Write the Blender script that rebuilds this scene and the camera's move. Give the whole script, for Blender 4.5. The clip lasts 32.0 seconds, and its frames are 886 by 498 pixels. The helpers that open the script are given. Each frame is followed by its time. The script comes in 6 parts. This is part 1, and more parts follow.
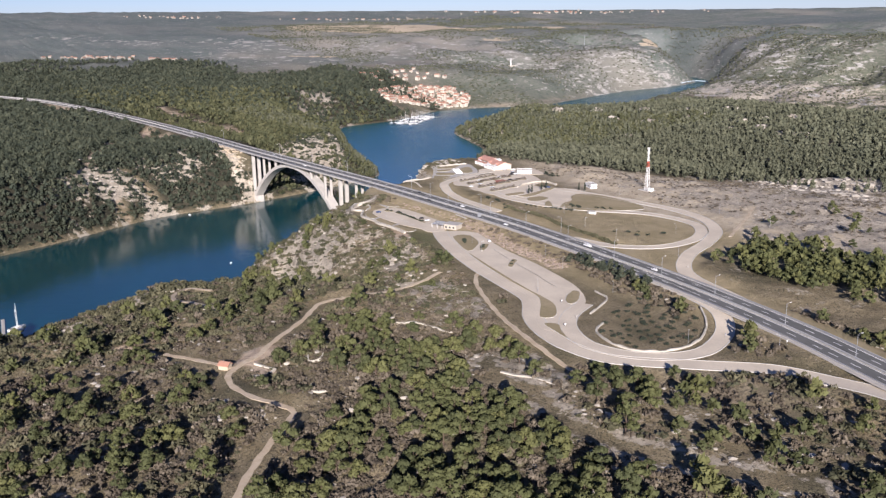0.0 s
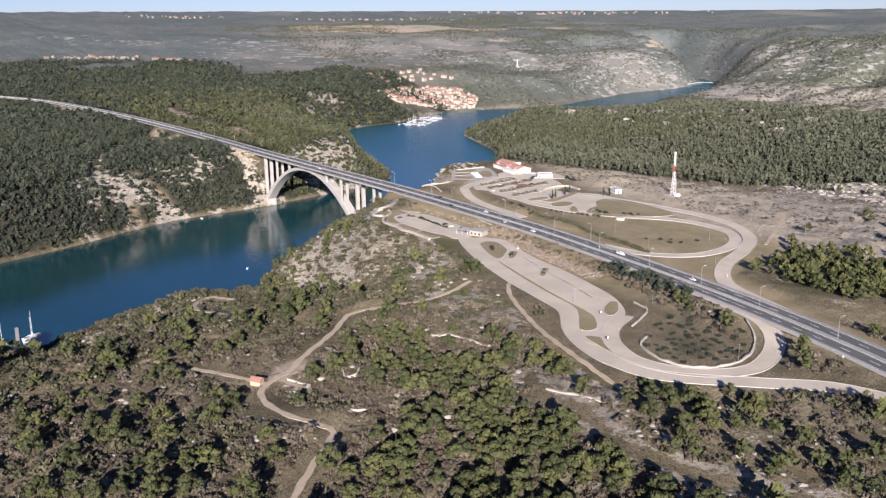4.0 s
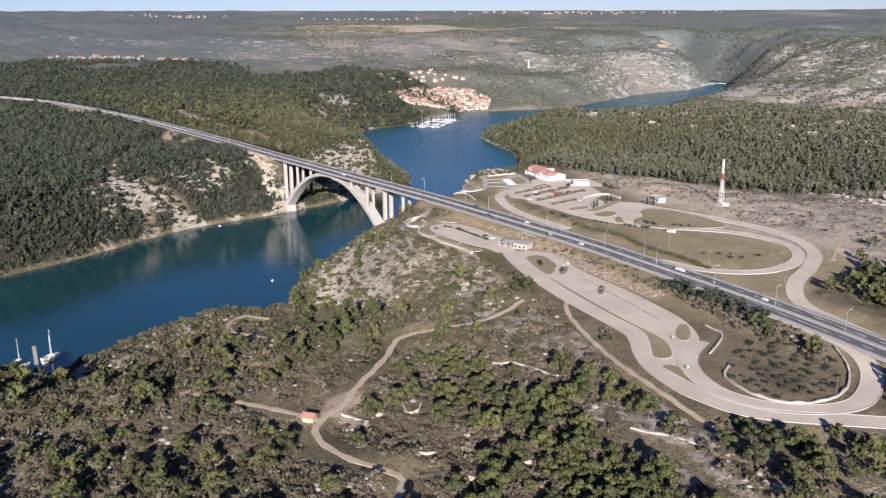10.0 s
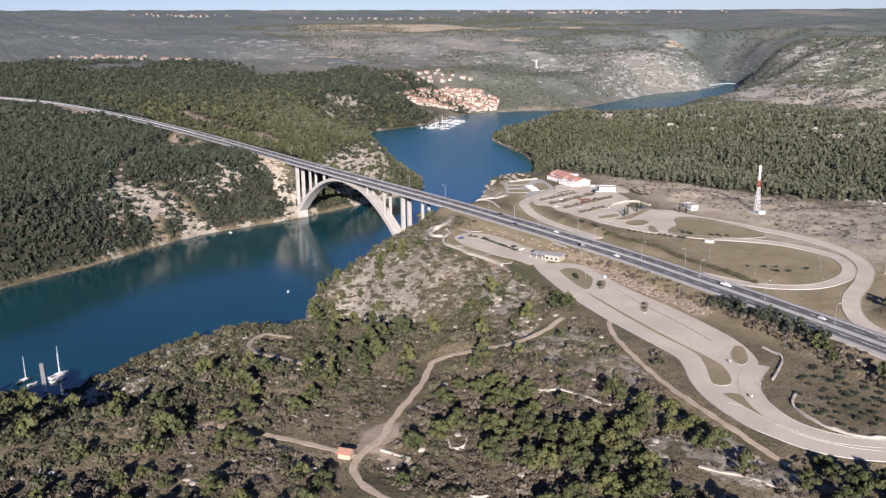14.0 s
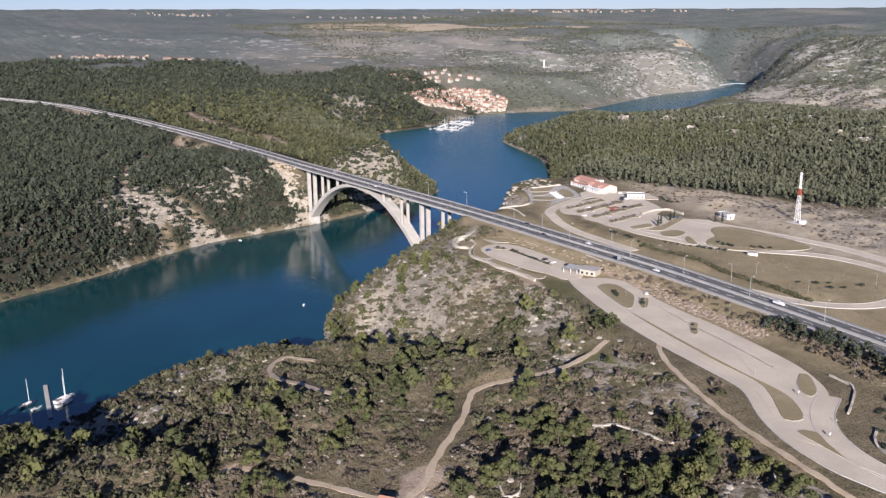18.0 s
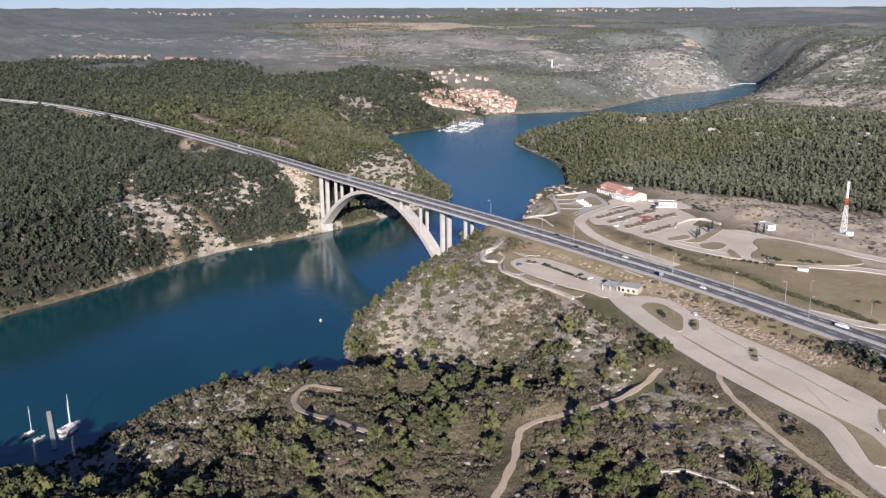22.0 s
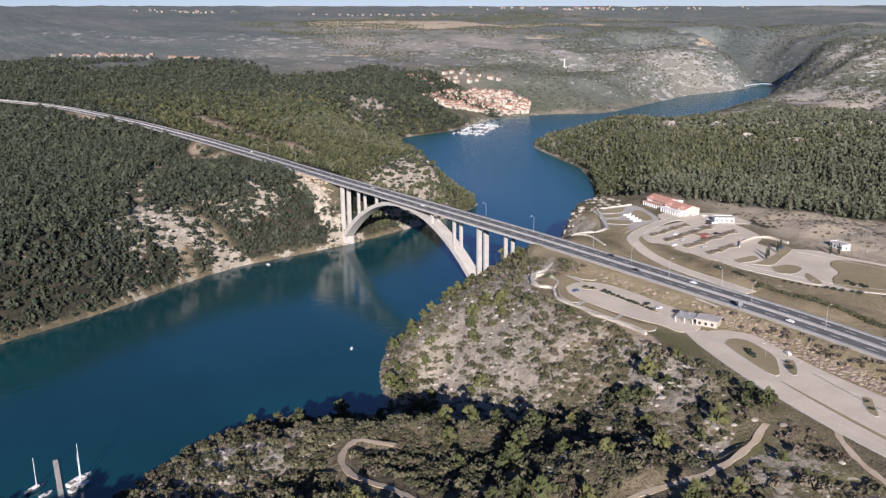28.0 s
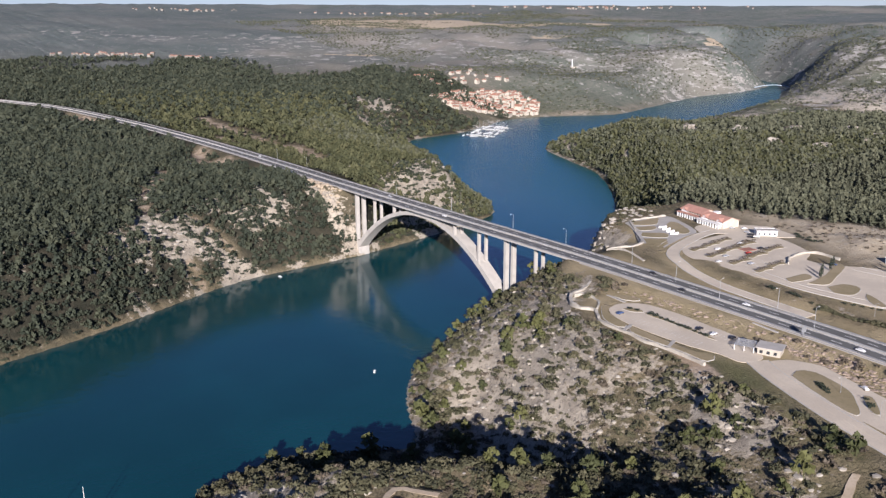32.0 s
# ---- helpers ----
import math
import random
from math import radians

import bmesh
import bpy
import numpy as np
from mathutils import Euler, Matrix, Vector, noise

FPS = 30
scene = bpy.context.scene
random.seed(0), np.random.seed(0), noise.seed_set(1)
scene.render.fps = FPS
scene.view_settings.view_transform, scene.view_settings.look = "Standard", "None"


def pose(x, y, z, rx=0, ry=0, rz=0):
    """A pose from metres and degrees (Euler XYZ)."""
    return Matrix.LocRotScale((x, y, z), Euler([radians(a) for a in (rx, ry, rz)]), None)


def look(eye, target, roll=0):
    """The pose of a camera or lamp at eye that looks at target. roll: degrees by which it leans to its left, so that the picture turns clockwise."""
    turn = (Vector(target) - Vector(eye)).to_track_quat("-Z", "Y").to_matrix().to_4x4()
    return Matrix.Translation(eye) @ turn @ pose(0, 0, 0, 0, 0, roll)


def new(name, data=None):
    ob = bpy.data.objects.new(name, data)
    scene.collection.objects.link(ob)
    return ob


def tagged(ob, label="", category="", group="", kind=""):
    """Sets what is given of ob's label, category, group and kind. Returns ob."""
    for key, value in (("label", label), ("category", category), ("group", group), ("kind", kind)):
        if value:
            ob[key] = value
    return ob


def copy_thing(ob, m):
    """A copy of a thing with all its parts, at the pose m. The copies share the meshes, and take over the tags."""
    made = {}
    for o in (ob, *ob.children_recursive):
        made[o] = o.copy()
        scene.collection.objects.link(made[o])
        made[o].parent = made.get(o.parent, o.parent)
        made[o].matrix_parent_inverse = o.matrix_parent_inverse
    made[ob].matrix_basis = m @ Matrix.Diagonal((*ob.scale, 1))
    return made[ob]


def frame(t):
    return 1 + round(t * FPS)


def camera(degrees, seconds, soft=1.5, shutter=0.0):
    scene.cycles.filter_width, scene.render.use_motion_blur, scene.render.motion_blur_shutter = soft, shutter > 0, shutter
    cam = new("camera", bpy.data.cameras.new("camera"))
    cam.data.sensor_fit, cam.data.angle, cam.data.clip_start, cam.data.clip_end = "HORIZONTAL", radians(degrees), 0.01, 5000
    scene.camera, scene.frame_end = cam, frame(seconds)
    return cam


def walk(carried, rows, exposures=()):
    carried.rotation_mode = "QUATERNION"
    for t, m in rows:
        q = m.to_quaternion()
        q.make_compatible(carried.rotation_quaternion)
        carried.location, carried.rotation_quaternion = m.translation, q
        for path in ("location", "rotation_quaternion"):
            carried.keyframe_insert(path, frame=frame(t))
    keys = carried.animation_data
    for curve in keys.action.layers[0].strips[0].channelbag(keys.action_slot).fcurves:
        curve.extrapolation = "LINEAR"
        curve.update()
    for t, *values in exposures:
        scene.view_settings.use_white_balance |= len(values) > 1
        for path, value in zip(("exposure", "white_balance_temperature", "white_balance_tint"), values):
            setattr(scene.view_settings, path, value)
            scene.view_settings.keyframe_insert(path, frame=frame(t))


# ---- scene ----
cam = camera(53.70, 32.0, soft=1.35)
# seconds, east, north, height over the river, yaw, pitch, roll
ROWS = [
    (0.0, 858.03, -416.00, 210.02, 54.302, -14.858, -0.820),
    (1.0, 852.31, -417.53, 210.25, 54.277, -14.851, -0.774),
    (2.0, 846.18, -419.01, 210.44, 54.256, -14.845, -0.734),
    (3.0, 839.66, -420.36, 210.60, 54.238, -14.842, -0.701),
    (4.0, 832.79, -421.55, 210.74, 54.223, -14.840, -0.673),
    (5.0, 825.59, -422.53, 210.86, 54.211, -14.841, -0.650),
    (6.0, 818.11, -423.29, 210.98, 54.202, -14.843, -0.631),
    (7.0, 810.35, -423.81, 211.09, 54.195, -14.846, -0.617),
    (8.0, 802.34, -424.07, 211.20, 54.190, -14.851, -0.607),
    (9.0, 794.10, -424.07, 211.31, 54.187, -14.858, -0.600),
    (10.0, 785.64, -423.82, 211.43, 54.185, -14.866, -0.596),
    (11.0, 776.98, -423.33, 211.55, 54.184, -14.875, -0.594),
    (12.0, 768.14, -422.60, 211.67, 54.185, -14.885, -0.595),
    (13.0, 759.12, -421.67, 211.80, 54.185, -14.897, -0.597),
    (14.0, 749.93, -420.55, 211.93, 54.186, -14.909, -0.600),
    (15.0, 740.59, -419.26, 212.06, 54.187, -14.923, -0.604),
    (16.0, 731.10, -417.83, 212.19, 54.188, -14.937, -0.608),
    (17.0, 721.46, -416.29, 212.33, 54.188, -14.952, -0.611),
    (18.0, 711.69, -414.66, 212.45, 54.188, -14.968, -0.615),
    (19.0, 701.80, -412.97, 212.58, 54.186, -14.985, -0.617),
    (20.0, 691.78, -411.24, 212.70, 54.183, -15.002, -0.617),
    (21.0, 681.65, -409.49, 212.81, 54.178, -15.020, -0.616),
    (22.0, 671.42, -407.75, 212.92, 54.171, -15.038, -0.612),
    (23.0, 661.08, -406.03, 213.03, 54.162, -15.056, -0.606),
    (24.0, 650.66, -404.33, 213.13, 54.150, -15.075, -0.596),
    (25.0, 640.16, -402.67, 213.23, 54.135, -15.093, -0.582),
    (26.0, 629.58, -401.04, 213.33, 54.117, -15.112, -0.565),
    (27.0, 618.96, -399.43, 213.44, 54.096, -15.131, -0.542),
    (28.0, 608.29, -397.82, 213.56, 54.071, -15.150, -0.515),
    (29.0, 597.60, -396.19, 213.71, 54.043, -15.168, -0.482),
    (30.0, 586.90, -394.51, 213.87, 54.009, -15.187, -0.444),
    (31.0, 576.22, -392.73, 214.08, 53.972, -15.205, -0.399),
    (32.0, 565.57, -390.79, 214.34, 53.929, -15.222, -0.347),
]
# seconds, stops, kelvin, tint
EXPOSURE = [(0.0, 0.86, 6120, 21.5), (32.0, 0.71, 6060, 21)]
walk(cam, [(t, Matrix.Translation((x, y, z)) @ pose(0, 0, 0, 0, 0, yaw) @ pose(0, 0, 0, 90 + pitch) @ pose(0, 0, 0, 0, 0, roll))
           for t, x, y, z, yaw, pitch, roll in ROWS], EXPOSURE)

# ---------------------------------------------------------------- light
SUN_DIR = Vector((0.815, -0.58, 0.35)).normalized()      # towards the sun, low in the south-east behind the flight
world = bpy.data.worlds.new("sky")
scene.world = world
world.use_nodes = True
wn, wl = world.node_tree.nodes, world.node_tree.links
sky = wn.new("ShaderNodeTexSky")
sky.sky_type = "NISHITA"
sky.sun_disc = False
sky.sun_elevation = math.asin(SUN_DIR.z)
sky.sun_rotation = math.atan2(SUN_DIR.x, SUN_DIR.y)
sky.air_density, sky.dust_density, sky.ozone_density = 0.7, 0.1, 2.4
haze = wn.new("ShaderNodeMix")                           # the winter air is a little blue
haze.data_type, haze.blend_type = "RGBA", "MULTIPLY"
haze.inputs[0].default_value = 1.0
haze.inputs[7].default_value = (0.84, 0.90, 1.15, 1)
wl.new(sky.outputs[0], haze.inputs[6])
wl.new(haze.outputs[2], wn["Background"].inputs[0])
wn["Background"].inputs[1].default_value = 0.047
sun = new("sun", bpy.data.lights.new("sun", "SUN"))
sun.data.energy, sun.data.angle, sun.data.color = 5.0, radians(0.6), (1.0, 0.945, 0.835)
sun.matrix_world = look(SUN_DIR * 900, (0, 0, 0))


# ---------------------------------------------------------------- materials
def material(name, rough=0.8, metal=0.0, spec=0.3):
    m = bpy.data.materials.new(name)
    m.use_nodes = True
    b = m.node_tree.nodes["Principled BSDF"]
    b.inputs["Roughness"].default_value, b.inputs["Metallic"].default_value = rough, metal
    b.inputs["Specular IOR Level"].default_value = spec
    return m, m.node_tree.nodes, m.node_tree.links, b


def rgb(nodes, links, a, b, fac):
    mix = nodes.new("ShaderNodeMix")
    mix.data_type = "RGBA"
    for socket, value in ((mix.inputs[6], a), (mix.inputs[7], b)):
        if isinstance(value, tuple):
            socket.default_value = (*value, 1)
        else:
            links.new(value, socket)
    if isinstance(fac, (int, float)):
        mix.inputs[0].default_value = fac
    else:
        links.new(fac, mix.inputs[0])
    return mix.outputs[2]


def ramp(nodes, links, value, lo, hi):
    r = nodes.new("ShaderNodeMapRange")
    r.interpolation_type = "SMOOTHSTEP"
    r.inputs[1].default_value, r.inputs[2].default_value = lo, hi
    links.new(value, r.inputs[0])
    return r.outputs[0]


def arith(nodes, links, kind, a, b):
    n = nodes.new("ShaderNodeMath")
    n.operation = kind
    for socket, value in ((n.inputs[0], a), (n.inputs[1], b)):
        if isinstance(value, (int, float)):
            socket.default_value = value
        else:
            links.new(value, socket)
    return n.outputs[0]


def grain(nodes, links, scale, detail=4, rough=0.6, coords=None):
    if coords is None:
        coords = nodes.new("ShaderNodeNewGeometry").outputs["Position"]
    n = nodes.new("ShaderNodeTexNoise")
    n.inputs["Scale"].default_value, n.inputs["Detail"].default_value, n.inputs["Roughness"].default_value = scale, detail, rough
    links.new(coords, n.inputs["Vector"])
    return n.outputs["Fac"]


def attribute(nodes, name):
    a = nodes.new("ShaderNodeAttribute")
    a.attribute_name = name
    return a.outputs["Fac"]


def bumped(nodes, links, b, height, strength, distance):
    n = nodes.new("ShaderNodeBump")
    n.inputs["Strength"].default_value, n.inputs["Distance"].default_value = strength, distance
    links.new(height, n.inputs["Height"])
    links.new(n.outputs[0], b.inputs["Normal"])


def simple(name, a, b, scale, rough=0.8, metal=0.0, bump=0.0, per_object=0.0, fine=None):
    """Two tones in noise, with a finer grain over them."""
    m, n, l, s = material(name, rough, metal)
    big = ramp(n, l, grain(n, l, scale, 4), 0.35, 0.65)
    c = rgb(n, l, a, b, big)
    small = grain(n, l, fine or scale * 9, 3)
    c = rgb(n, l, c, tuple(0.7 * v for v in a), arith(n, l, "MULTIPLY", ramp(n, l, small, 0.45, 0.75), 0.5))
    if per_object:
        info = n.new("ShaderNodeObjectInfo").outputs["Random"]
        c = rgb(n, l, c, tuple(0.62 * v for v in b), arith(n, l, "MULTIPLY", info, per_object))
    l.new(c, s.inputs["Base Color"])
    if bump:
        bumped(n, l, s, small, bump, 0.1)
    return m


CONCRETE = simple("concrete", (0.47, 0.44, 0.395), (0.40, 0.375, 0.335), 0.15, 0.85, bump=0.2)
DECK_SIDE = simple("deck_concrete", (0.44, 0.425, 0.40), (0.37, 0.36, 0.335), 0.2, 0.85)
ASPHALT = simple("highway_asphalt", (0.118, 0.118, 0.110), (0.146, 0.145, 0.136), 0.05, 0.95, fine=1.5)
PALE_ASPHALT = simple("bleached_asphalt", (0.64, 0.555, 0.43), (0.55, 0.475, 0.37), 0.05, 0.9, fine=1.2)
SHOULDER = simple("shoulder_concrete", (0.47, 0.44, 0.39), (0.39, 0.365, 0.32), 0.1, 0.9)
PAINT = simple("white_road_paint", (0.78, 0.77, 0.74), (0.66, 0.65, 0.62), 0.8, 0.7)
KERB = simple("kerb_stone", (0.56, 0.54, 0.49), (0.47, 0.45, 0.41), 0.5, 0.9)
LAWN = simple("dry_lawn", (0.275, 0.225, 0.125), (0.345, 0.28, 0.17), 0.04, 0.95, fine=0.8)
TRACK = simple("dirt_track", (0.46, 0.365, 0.25), (0.52, 0.43, 0.315), 0.12, 0.95, fine=0.9)
LIMESTONE = simple("limestone_wall", (0.52, 0.48, 0.40), (0.42, 0.38, 0.31), 0.4, 0.9, fine=2.2)
STEEL = simple("galvanised_steel", (0.50, 0.51, 0.52), (0.42, 0.43, 0.44), 1.0, 0.45, metal=0.7)
WHITE = simple("white_paint", (0.80, 0.79, 0.76), (0.70, 0.69, 0.66), 0.4, 0.6)
RED = simple("red_paint", (0.55, 0.10, 0.07), (0.48, 0.09, 0.06), 0.4, 0.6)
PLASTER = simple("pale_plaster", (0.60, 0.545, 0.45), (0.51, 0.455, 0.37), 0.3, 0.9, per_object=0.5)
ROOF_TILE = simple("terracotta_roof", (0.43, 0.22, 0.15), (0.37, 0.20, 0.14), 0.5, 0.85, per_object=0.6)
VILLAGE_WALL = simple("weathered_render", (0.36, 0.33, 0.28), (0.28, 0.26, 0.22), 0.3, 0.9, per_object=0.6)
MOTEL_ROOF = simple("motel_terracotta_roof", (0.53, 0.29, 0.22), (0.45, 0.24, 0.18), 0.4, 0.8)
DARK_GLASS = simple("dark_window_glass", (0.03, 0.035, 0.04), (0.05, 0.055, 0.06), 0.5, 0.12)
RUBBER = simple("tyre_rubber", (0.02, 0.02, 0.02), (0.03, 0.03, 0.03), 2.0, 0.8)
BARK = simple("pine_bark", (0.12, 0.085, 0.06), (0.09, 0.065, 0.05), 1.5, 0.95)
TIMBER = simple("weathered_timber", (0.30, 0.26, 0.21), (0.24, 0.21, 0.17), 0.8, 0.9)


def foliage(name, a, b, c):
    """Leaf clumps; the tint of each plant and a fine grain choose the tone."""
    m, n, l, s = material(name, 0.75, spec=0.15)
    t = attribute(n, "tint")
    col = rgb(n, l, a, b, ramp(n, l, t, 0.0, 0.6))
    col = rgb(n, l, col, c, ramp(n, l, t, 0.6, 1.0))
    isl = n.new("ShaderNodeNewGeometry").outputs["Random Per Island"]
    col = rgb(n, l, col, tuple(0.5 * v for v in a), arith(n, l, "MULTIPLY", isl, 0.35))
    l.new(col, s.inputs["Base Color"])
    return m


PINE = foliage("pine_foliage", (0.062, 0.070, 0.031), (0.088, 0.095, 0.038), (0.126, 0.128, 0.049))
DARK_PINE = foliage("dark_pine_foliage", (0.037, 0.046, 0.032), (0.051, 0.060, 0.040), (0.072, 0.079, 0.050))
OLIVE_PINE = foliage("olive_pine_foliage", (0.056, 0.062, 0.032), (0.078, 0.083, 0.041), (0.106, 0.106, 0.052))
# greens lightened and greyed: aerial haze put into the foliage colour
HAZY_PINE = foliage("hazy_pine_foliage", (0.078, 0.084, 0.055), (0.102, 0.108, 0.069), (0.130, 0.132, 0.084))
SCRUB = foliage("winter_scrub", (0.096, 0.079, 0.058), (0.130, 0.107, 0.078), (0.176, 0.147, 0.108))
MAQUIS = foliage("evergreen_maquis", (0.064, 0.065, 0.038), (0.096, 0.092, 0.053), (0.136, 0.126, 0.074))

# ---------------------------------------------------------------- the lie of the land
def step01(a, b, x):
    q = np.clip((x - a) / (b - a), 0, 1)
    return q * q * (3 - 2 * q)


def lattice(ix, iy, seed):
    h = np.sin(ix * 127.1 + iy * 311.7 + seed * 74.7) * 43758.5453
    return h - np.floor(h)


def value_noise(x, y, scale, seed=0):
    x, y = x / scale, y / scale
    ix, iy = np.floor(x), np.floor(y)
    fx, fy = x - ix, y - iy
    fx, fy = fx * fx * (3 - 2 * fx), fy * fy * (3 - 2 * fy)
    a, b = lattice(ix, iy, seed), lattice(ix + 1, iy, seed)
    c, d = lattice(ix, iy + 1, seed), lattice(ix + 1, iy + 1, seed)
    return (a * (1 - fx) + b * fx) * (1 - fy) + (c * (1 - fx) + d * fx) * fy


def rough_noise(x, y, scale, octaves=4, seed=0):
    out, gain, total = 0, 1.0, 0.0
    for k in range(octaves):
        out = out + gain * value_noise(x + 17 * k, y - 31 * k, scale / 2 ** k, seed + k)
        total += gain
        gain *= 0.5
    return out / total


def curve(points, step=5.0):
    """A smooth line through the points, in even steps."""
    p = np.array(points, float)
    p = np.vstack([2 * p[0] - p[1], p, 2 * p[-1] - p[-2]])
    out = []
    for k in range(1, len(p) - 2):
        n = max(2, int(np.linalg.norm(p[k + 1] - p[k]) / step))
        u = np.arange(n)[:, None] / n
        a, b, c, d = p[k - 1], p[k], p[k + 1], p[k + 2]
        out.append(0.5 * (2 * b + (c - a) * u + (2 * a - 5 * b + 4 * c - d) * u ** 2 + (3 * b - a - 3 * c + d) * u ** 3))
    return np.vstack([*out, p[-2:-1]])


def to_line(x, y, line):
    """Distance to a line and the place along it, from 0 to its number of points."""
    best, where = np.full(x.shape, 1e9), np.zeros(x.shape)
    for k in range(len(line) - 1):
        ax, ay = line[k][:2]
        dx, dy = line[k + 1][0] - ax, line[k + 1][1] - ay
        u = np.clip(((x - ax) * dx + (y - ay) * dy) / (dx * dx + dy * dy + 1e-9), 0, 1)
        d = np.hypot(x - ax - u * dx, y - ay - u * dy)
        near = d < best
        best, where = np.where(near, d, best), np.where(near, k + u, where)
    return best, where


def inside(x, y, ring):
    out = np.zeros(x.shape, bool)
    for (ax, ay), (bx, by) in zip(ring, np.roll(ring, -1, 0)):
        cross = (ay > y) != (by > y)
        out ^= cross & (x < (bx - ax) * (y - ay) / (by - ay + 1e-12) + ax)
    return out


WEST_SHORE = [(60, -1300), (30, -480), (-17, -314), (-42, -237), (-72, -172), (-93, -112), (-97, -43), (-101, 2), (-122, 104),
              (-142, 172), (-165, 212), (-220, 236), (-360, 285), (-520, 360), (-662, 430), (-691, 497), (-703, 579), (-760, 690),
              (-800, 771), (-792, 850), (-770, 920), (-726, 1006), (-778, 1173), (-868, 1446), (-885, 1665), (-950, 1850), (-1120, 1990), (-1330, 2080)]
EAST_SHORE = [(-1330, 2130), (-1100, 2060), (-870, 1890), (-780, 1700), (-660, 1480), (-600, 1250), (-555, 1000), (-525, 800), (-492, 640), (-468, 567),
              (-356, 514), (-256, 470), (-147, 382), (-62, 296), (5, 228), (60, 155), (84, 60), (90, -8), (122, -65),
              (150, -110), (182, -137), (206, -150), (232, -166), (216, -196), (204, -240), (216, -285), (240, -325), (244, -365), (250, -440), (330, -620), (420, -1300)]
WEST_LINE, EAST_LINE = curve(WEST_SHORE, 30), curve(EAST_SHORE, 30)
RIVER = np.vstack([WEST_LINE, EAST_LINE])

# Roads: middle line, half width
HIGHWAY = curve([(-2300, -560), (-1700, -270), (-1190, -85), (-1000, -33), (-740, -4), (-560, 5), (-400, 8), (-243, 7), (-128, 5), (40, 5), (180, 5), (300, 1),
                 (371, -2), (436, -9), (493, -16), (540, -23), (585, -31.5), (625, -41), (662, -52), (760, -86), (900, -146), (1100, -250)], 6)
SOUTH_RAMP = curve([(728, -86), (700, -78.5), (675, -79), (651, -85), (627, -107), (598, -133), (575, -137.5), (559, -135.5), (542, -129.5), (528, -121), (516, -110.5), (503, -102.5), (475, -96), (443, -88.7), (409, -78.5), (385, -69.5), (360, -58.5), (345, -50)], 4)
SOUTH_LOOP = curve([(532, -86), (541, -106), (556, -121), (577, -129), (597, -124), (611, -111), (617, -94), (612, -74), (602, -57), (585, -44), (557, -36), (515, -27)], 4)
NORTH_LOOP = curve([(585, -23), (545, -10), (526, 4), (511, 28), (500, 59), (483, 91), (455, 114), (421, 124), (387, 124), (336, 119), (300, 115)], 4)
NORTH_INNER = curve([(430, 2), (462, 8), (487, 27), (489, 58), (476, 84), (453, 99), (415, 97), (381, 75), (350, 60), (303, 54), (270, 60)], 4)
NORTH_RAMP = curve([(330, 18), (300, 21), (270, 25), (243, 33), (227, 41), (214, 49), (205, 61), (199, 75), (194, 92), (190, 108), (189, 125)], 4)
TRAILS = [curve([(640, -345), (596, -317), (571, -295), (553, -275), (544, -271), (521, -279), (500, -280), (488, -272), (480, -256), (470, -245), (449, -216), (432, -197), (432, -179), (435, -160), (434, -140), (431, -122), (426, -108)], 4),
          curve([(488, -272), (470, -280), (448, -292)], 4),
          curve([(399, -243), (384, -247), (368, -248), (349, -251), (330, -247), (317, -233), (330, -222)], 4),
          curve([(446, -93), (463, -108), (497, -125), (530, -138), (560, -147), (592, -154)], 4),
          curve([(556, -173), (572, -183), (593, -181), (618, -188), (636, -191), (653, -188), (671, -183), (690, -174), (715, -160)], 4)]
RUBBLE = TRAILS[4]
TRAILS.append(curve([(500, 84), (494, 96), (474, 138), (454, 175)], 4))


def highway_z(x):
    return 59.8 + 4 * step01(-700, -1900, x)


def bank_width(x, y):
    w = 62 + 45 * step01(20, 120, x) * step01(160, 60, y) * step01(-190, -140, y)
    w = w + 130 * step01(150, 260, x) * step01(-150, -200, y)
    w = w + 330 * np.exp(-((x + 880) ** 2 + (y - 840) ** 2) / 330.0 ** 2)
    spur, _ = to_line(x, y, [(-190, 225), (-360, 280), (-520, 355), (-665, 425)])
    w = w + 190 * np.exp(-(spur / 130) ** 2) * step01(150, 230, y)
    low, _ = to_line(x, y, [(-492, 640), (-525, 800), (-560, 1000), (-600, 1250), (-660, 1450)])
    return w + 160 * np.exp(-(low / 160) ** 2) + 60 * step01(1300, 1500, y)


